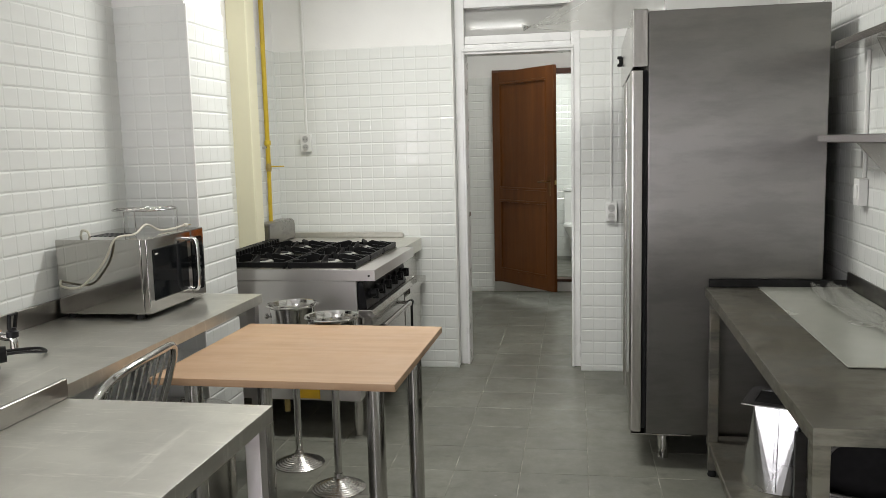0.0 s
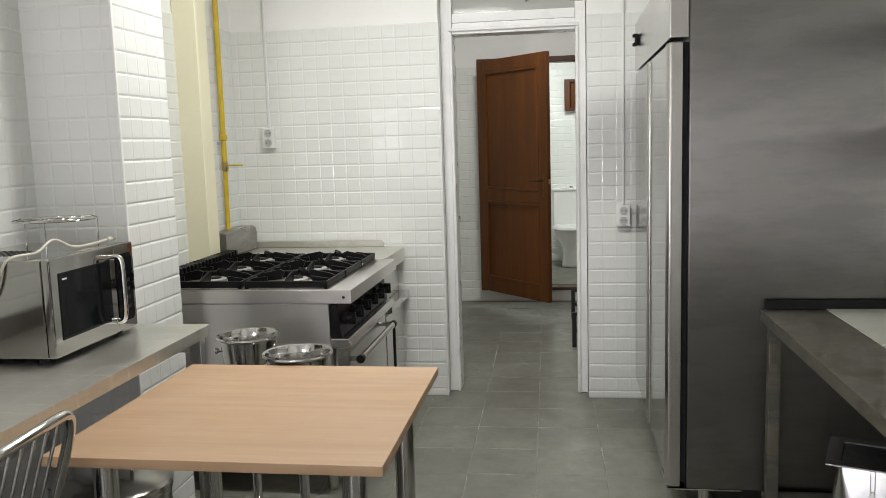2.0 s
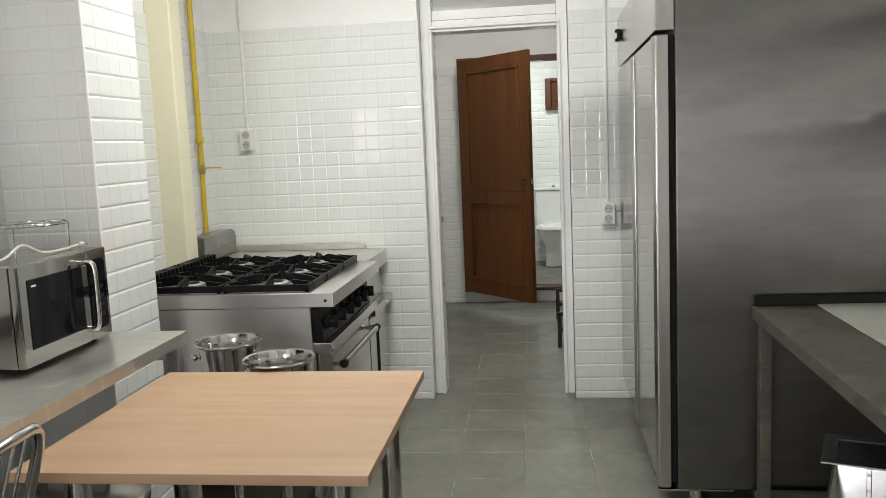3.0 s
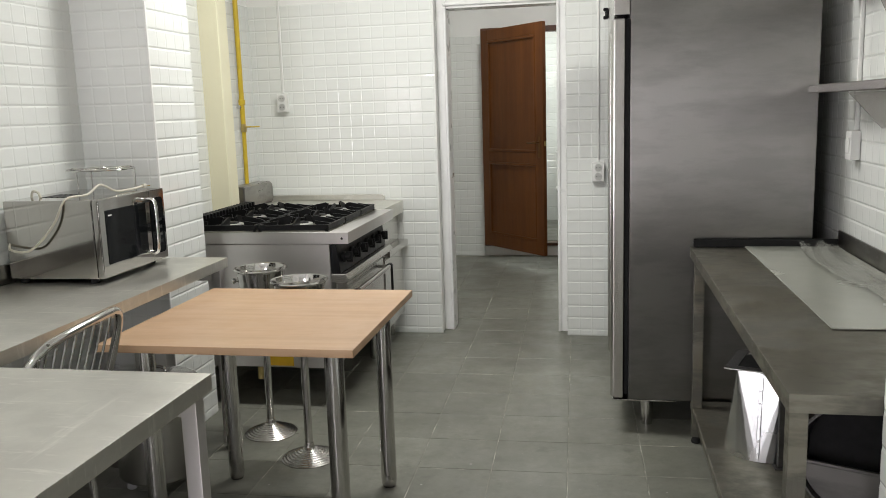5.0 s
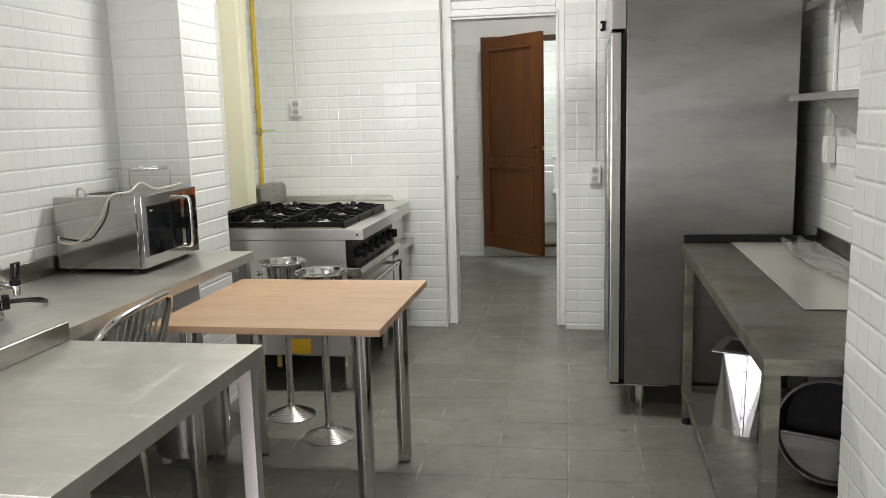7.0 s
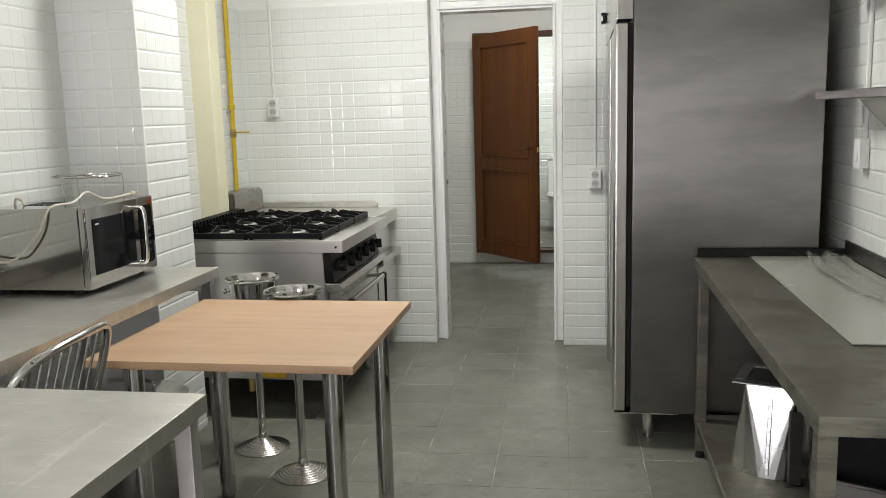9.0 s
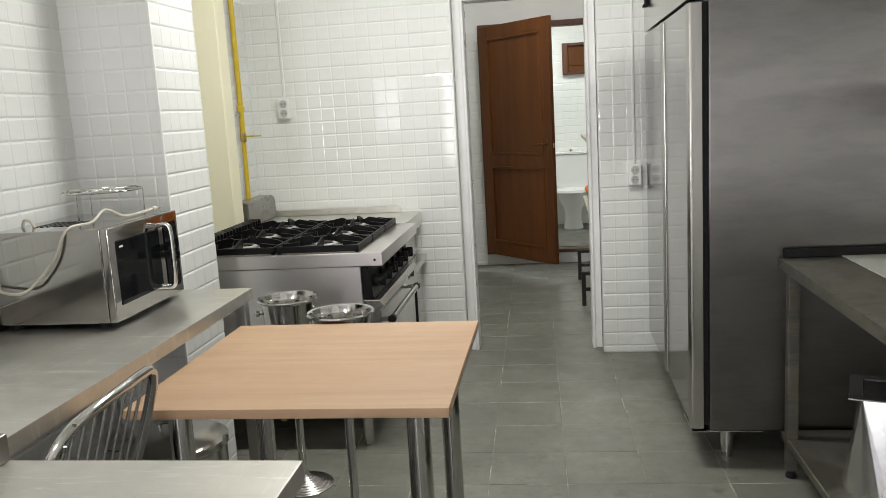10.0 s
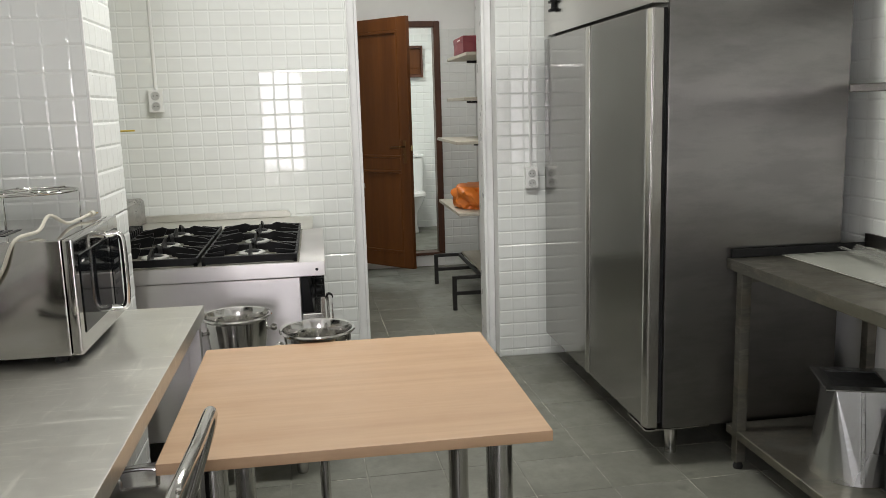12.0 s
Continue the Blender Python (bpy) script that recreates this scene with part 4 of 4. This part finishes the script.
part("clamp", box(-0.03, 0.0, -0.02, 0.02, 0.6, 0.615, 0.002), STEEL, t)

# ---- toilet door, frame and toilet ----
frame_d = structure("door_frame_toilet", box(-0.92, -0.86, Y_FAR - 0.03, Y_FAR + 0.1, 0.13, 2.185, 0.004), DOOR_FRAME, "dark brown wooden door frame of the toilet", "door frame")
part("jamb", box(0.045, 0.10, Y_FAR - 0.03, Y_FAR + 0.1, 0.13, 2.185, 0.004), DOOR_FRAME, frame_d)
part("head", box(-0.86, 0.045, Y_FAR - 0.03, Y_FAR + 0.1, 2.135, 2.185, 0.004), DOOR_FRAME, frame_d)
part("threshold", box(-0.92, 0.10, Y_FAR - 0.03, Y_FAR + 0.1, 0.102, 0.129, 0.004), DOOR_FRAME, frame_d)

HINGE, FREE = Vector((-0.897, 7.975, 0)), Vector((-0.290, 7.32, 0))
swing = math.degrees(math.atan2(FREE.y - HINGE.y, FREE.x - HINGE.x))
door = thing("door", HINGE.x, HINGE.y, 0.146, "red-brown panelled wooden door standing half open", "door", "", swing)
tagged(door, kind="structure")
L, H, D = (FREE - HINGE).length, 2.0, 0.04
part("stile", box(0, 0.10, 0, D, 0, H, 0.003), DOOR_WOOD, door)
part("stile", box(L - 0.10, L, 0, D, 0, H, 0.003), DOOR_WOOD, door)
for z0, z1 in ((0, 0.12), (0.80, 0.90), (1.90, H)):
    part("rail", box(0.1, L - 0.1, 0, D, z0, z1, 0.003), DOOR_WOOD, door)
for z0, z1 in ((0.12, 0.80), (0.90, 1.90)):
    part("panel", box(0.1, L - 0.1, 0.012, D - 0.012, z0, z1, 0.0), DOOR_WOOD, door)
    for s in ((0.1, L - 0.1, z0, z0 + 0.022), (0.1, L - 0.1, z1 - 0.022, z1), (0.1, 0.122, z0 + 0.022, z1 - 0.022), (L - 0.122, L - 0.1, z0 + 0.022, z1 - 0.022)):
        part("moulding", box(s[0], s[1], -0.004, 0.012, s[2], s[3], 0.006, 2), DOOR_WOOD, door)
pl = part("handle_plate", box(L - 0.065, L - 0.037, -0.005, 0.0, 0.86, 1.04, 0.002), BRONZE, door, "dark bronze handle plate")
part("handle", tube(curve([(L - 0.051, -0.004, 0.99), (L - 0.051, -0.045, 0.99), (L - 0.065, -0.055, 0.99), (L - 0.16, -0.05, 0.985)], 5), 0.008, 10), BRONZE, pl)
part("latch", box(L, L + 0.008, 0.012, 0.03, 0.96, 1.0, 0.002), BRASS, door)

t = thing("toilet", -0.09, 9.42, 0.131, "white porcelain toilet with a closed seat and a cistern", "toilet")
part("pedestal", lathe([(0, 0), (0.10, 0), (0.105, 0.01), (0.085, 0.12), (0.10, 0.22), (0.155, 0.32), (0.18, 0.385), (0, 0.385)], 36), PORCELAIN, t)
bm = lathe([(0, 0.385), (0.185, 0.385), (0.195, 0.4), (0.185, 0.425), (0.1, 0.43), (0, 0.43)], 36)
part("seat", move(bm, Matrix.Diagonal((1, 1.2, 1, 1)) @ Matrix.Translation((0, 0.02, 0))), WHITE_PLASTIC, t, "closed white seat lid")
ci = part("cistern", box(-0.19, 0.19, 0.19, 0.37, 0.40, 0.78, 0.02, 3), PORCELAIN, t)
part("lid", box(-0.2, 0.2, 0.18, 0.372, 0.782, 0.81, 0.008, 2), PORCELAIN, ci)
part("button", lathe([(0, 0), (0.022, 0), (0.02, 0.02), (0, 0.022)], 18, None, (0, 0.27, 0.81)), CHROME, ci)

t = thing("wall_hatch", -0.03, Y_END - 0.012, 1.76, "small brown wooden wall hatch in the toilet", "hatch")
part("leaf", box(-0.06, 0.16, -0.02, 0.0, 0.03, 0.30, 0.004), DOOR_WOOD, t)
for fx0, fx1, fz0, fz1 in ((-0.12, -0.06, 0.0, 0.33), (0.16, 0.18, 0.0, 0.33), (-0.06, 0.16, 0.30, 0.33), (-0.06, 0.16, 0.0, 0.03)):
    part("frame", box(fx0, fx1, -0.055, 0.0, fz0, fz1, 0.003), DOOR_FRAME, t)
part("rail", box(-0.06, 0.16, -0.028, -0.02, 0.09, 0.105, 0.003), DOOR_WOOD, t)

# ---- corridor shelves ----
SHELVES = ((1.815, 0.04, 6.55), (1.505, 0.03, 6.6), (1.20, -0.055, 6.5), (0.70, -0.055, 6.45))
for z, x0, y0 in SHELVES:
    t = thing("shelf_board", (x0 + 0.42) / 2, 6.95, z, "pale laminated board shelf on black wall brackets", "shelf", "corridor shelves")
    w = (0.418 - x0) / 2
    part("board", box(-w, w, y0 - 6.95, 0.45, -0.022, 0.0, 0.002), BOARD, t)
    for yb in (-0.25, 0.3):
        part("bracket", prism([(-w * 0.3, -0.024), (w, -0.024), (w, -0.2), (w - 0.03, -0.2), (w - 0.03, -0.05), (-w * 0.3, -0.04)], "y", yb - 0.012, yb + 0.012), ANGLE_IRON, t)
t = thing("bench_frame", 0.16, 6.93, 0, "low black welded iron bench frame under the shelves", "bench frame")
for y in (-0.46, 0.46):
    for x in (-0.255, 0.225):
        part("leg", box(x - 0.015, x + 0.015, y - 0.015, y + 0.015, 0, 0.25, 0.002), ANGLE_IRON, t)
    part("cross_bar", box(-0.24, 0.21, y - 0.012, y + 0.012, 0.225, 0.25, 0.002), ANGLE_IRON, t)
    part("cross_bar", box(-0.24, 0.21, y - 0.012, y + 0.012, 0.11, 0.135, 0.002), ANGLE_IRON, t)
for x in (-0.06, 0.225):
    part("long_bar", box(x - 0.012, x + 0.012, -0.448, 0.448, 0.226, 0.249, 0.002), ANGLE_IRON, t)
t = thing("loose_board", 0.235, 6.93, 0.251, "pale board lying on the bench frame", "board")
part("board", box(-0.12, 0.165, -0.44, 0.42, 0.0, 0.02, 0.002), BOARD, t)
t = thing("orange_bag", 0.12, 6.75, 0.701, "crumpled orange plastic bag on a corridor shelf", "bag")
bm = bmesh.new()
bmesh.ops.create_icosphere(bm, subdivisions=4, radius=1)
for v_ in bm.verts:
    k = 1 + 0.35 * noise.fractal(v_.co * 1.7, 0.9, 2.0, 4)
    v_.co = Vector((v_.co.x * 0.145 * k, v_.co.y * 0.18 * k, min(max(v_.co.z * 0.13 * k + 0.09, 0.0), 0.175 + 0.02 * v_.co.y)))
part("bag", bm, ORANGE, t, "", 60)
t = thing("red_box", 0.17, 6.85, 1.816, "dark red cardboard box on the top shelf", "box")
part("carton", box(-0.13, 0.13, -0.2, 0.2, 0, 0.112, 0.003), RED_CARD, t)
part("lid", box(-0.133, 0.133, -0.203, 0.203, 0.075, 0.117, 0.003), RED_CARD, t)
part("lettering", box(-0.1335, -0.133, -0.08, 0.03, 0.09, 0.098, 0), WHITE_PLASTIC, t)

# ---- wall tiles: 25 x 34 cm glazed tiles embossed with three by four cushions ----
tile_meshes = {}


def tile_mesh(widths, heights):
    key = (tuple(round(w, 3) for w in widths), tuple(round(h, 3) for h in heights))
    if key in tile_meshes:
        return tile_meshes[key]
    bm = bmesh.new()
    edge, side, face, lift = 0.0, 0.0056, 0.0075, 0.0025
    wide, high, x = sum(widths), sum(heights), 0.0
    for w in widths:
        z = 0.0
        for h in heights:
            x0, x1 = x + (edge if x == 0 else 0), x + w - (edge if abs(x + w - wide) < 1e-5 else 0)
            z0, z1 = z + (edge if z == 0 else 0), z + h - (edge if abs(z + h - high) < 1e-5 else 0)
            f, k = min(side, (x1 - x0) * 0.3), min(face, (z1 - z0) * 0.3)
            rings, n = [], 0.013
            for s, y, shallow in ((0.0, 0.0, -0.68 * lift), (1.0, -lift, -lift), (1.3, -lift, -lift)):
                xa, xb, za, zb = x0 + f * s, x1 - f * s, z0 + k * s, z1 - k * s
                zn, zm = za + min(n, 0.3 * h), zb - min(n, 0.3 * h)
                loop = ((xa, y, za), (xb, y, za), (xb, shallow, zn), (xb, shallow, zm), (xb, y, zb), (xa, y, zb), (xa, shallow, zm), (xa, shallow, zn))
                rings.append([bm.verts.new(p) for p in loop])
            for a, b2 in zip(rings, rings[1:]):
                for q in range(8):
                    bm.faces.new((a[q], a[(q + 1) % 8], b2[(q + 1) % 8], b2[q]))
            bm.faces.new(rings[-1])
            z += h
        x += w
    tile_meshes[key] = finish("tile", bm, TILE, 10)
    return tile_meshes[key]


def bands(total, step, group, lead):
    """Cuts a length into squares, the first one lead wide, and gathers them into tiles."""
    cuts, at = ([lead] if lead > 0.008 else []), lead
    while at < total - 1e-4:
        w = min(step, total - at)
        if w > 0.008:
            cuts.append(w)
        at += w
    out, start = [], 0.0
    head = 1 if lead > 0.008 else 0
    if head:
        out.append((0.0, cuts[:1]))
        start = cuts[0]
    for i in range(head, len(cuts), group):
        out.append((start, cuts[i:i + group]))
        start += sum(cuts[i:i + group])
    return out


def clad(wall, origin, rz, length, z_from=0.0, z_to=TOP, first=0.0):
    """Tiles along a wall: local x runs along it, the glazed side looks to local -y. Rows are set out from the top."""
    m0 = pose(*origin, 0, 0, rz)
    part("grout_bed", move(box(0, length, 0.0005, 0.0078, z_from, z_to, 0), m0), GROUT, wall, "", 0)
    high = z_to - z_from
    for x, widths in bands(length, COLUMN, 3, first):
        for z, heights in bands(high, ROW, 4, high - int(high / (4 * ROW)) * 4 * ROW - int((high % (4 * ROW)) / ROW) * ROW):
            ob = new("tile", tile_mesh(widths, heights))
            ob.parent = wall
            ob.matrix_basis = m0 @ pose(x, -0.0002, z_from + z, random.uniform(-0.05, 0.05), 0, random.uniform(-0.05, 0.05))


clad(wall_north, (X_W + 0.0055, Y_N - 0.008, 0), 0, 1.202, 0.0, TOP, 0.044)
clad(wall_north, (-0.025, Y_N - 0.008, 0), 0, 1.155)
clad(pillar, (X_W + 0.006, 3.43 - 0.008, 0), 0, 0.35)
clad(pillar, (-1.70 + 0.008, 3.43 - 0.004, 0), 90, 0.37)
clad(wall_west, (X_W + 0.008, 0.3, 0), 90, 3.1245)
clad(wall_west, (X_W + 0.008, 3.80, 0), 90, 0.80)
clad(wall_west, (X_W + 0.008, 4.72, 0), 90, 0.5835)
clad(wall_east, (X_E - 0.008, 5.3, 0), -90, 3.41, 0.6, TOP)
clad(wall_east_near, (X_NEAR - 0.008, 1.885, 0), -90, 1.75)
clad(wall_far, (-1.7, Y_FAR - 0.008, 0), 0, 0.78)
clad(wall_far, (0.102, Y_FAR - 0.008, 0), 0, 0.315)
clad(wall_toilet, (-1.0, Y_END - 0.008, 0.13), 0, 1.41, 0, ROW * 24)
part("corner_bead", box(-1.692, -1.683, 3.4135, 3.4225, 0, TOP, 0.002), WHITE_PLASTIC, pillar)
part("corner_bead", box(-0.8345, -0.827, 5.295, 5.303, 0, TOP, 0.002), WHITE_PLASTIC, wall_north)
part("reveal", box(-0.834, -0.8325, 5.305, 5.40, 0, HIGH, 0), PLASTER, wall_north)

# ---- floor tiles ----
PITCH, JOINT = 0.3035, 0.004
bm = box(JOINT / 2, PITCH - JOINT / 2, JOINT / 2, PITCH - JOINT / 2, -0.005, 0.0, 0.0012)
floor_tile = finish("floor_tile", bm, FLOOR_TILE, 35)
m0 = pose(0.025, 3.885, 0, 0, 0, 1.2)
kept = []
for i in range(-8, 5):
    for j in range(-19, 15):
        c = m0 @ Vector((PITCH * (i + 0.5), PITCH * (j + 0.5), 0))
        if -2.2 < c.x < 1.3 and -1.8 < c.y < 8.2:
            kept.append((abs(c.x + 0.4) + abs(c.y - 4.2) * 0.6, i, j))
kept.sort()
far_tiles = bmesh.new()
for n, (_, i, j) in enumerate(kept):
    m = m0 @ pose(PITCH * i, PITCH * j, random.uniform(-0.0006, 0.0004), random.uniform(-0.12, 0.12), random.uniform(-0.12, 0.12), 0)
    if n < 300:
        ob = new("floor_tile", floor_tile)
        ob.parent = floor
        ob.matrix_basis = m
    else:
        own = box(JOINT / 2, PITCH - JOINT / 2, JOINT / 2, PITCH - JOINT / 2, -0.006, 0.0, 0)
        join(far_tiles, move(own, m))
tagged(part("outer_tiles", far_tiles, FLOOR_TILE, floor, "", 0), kind="stuff")
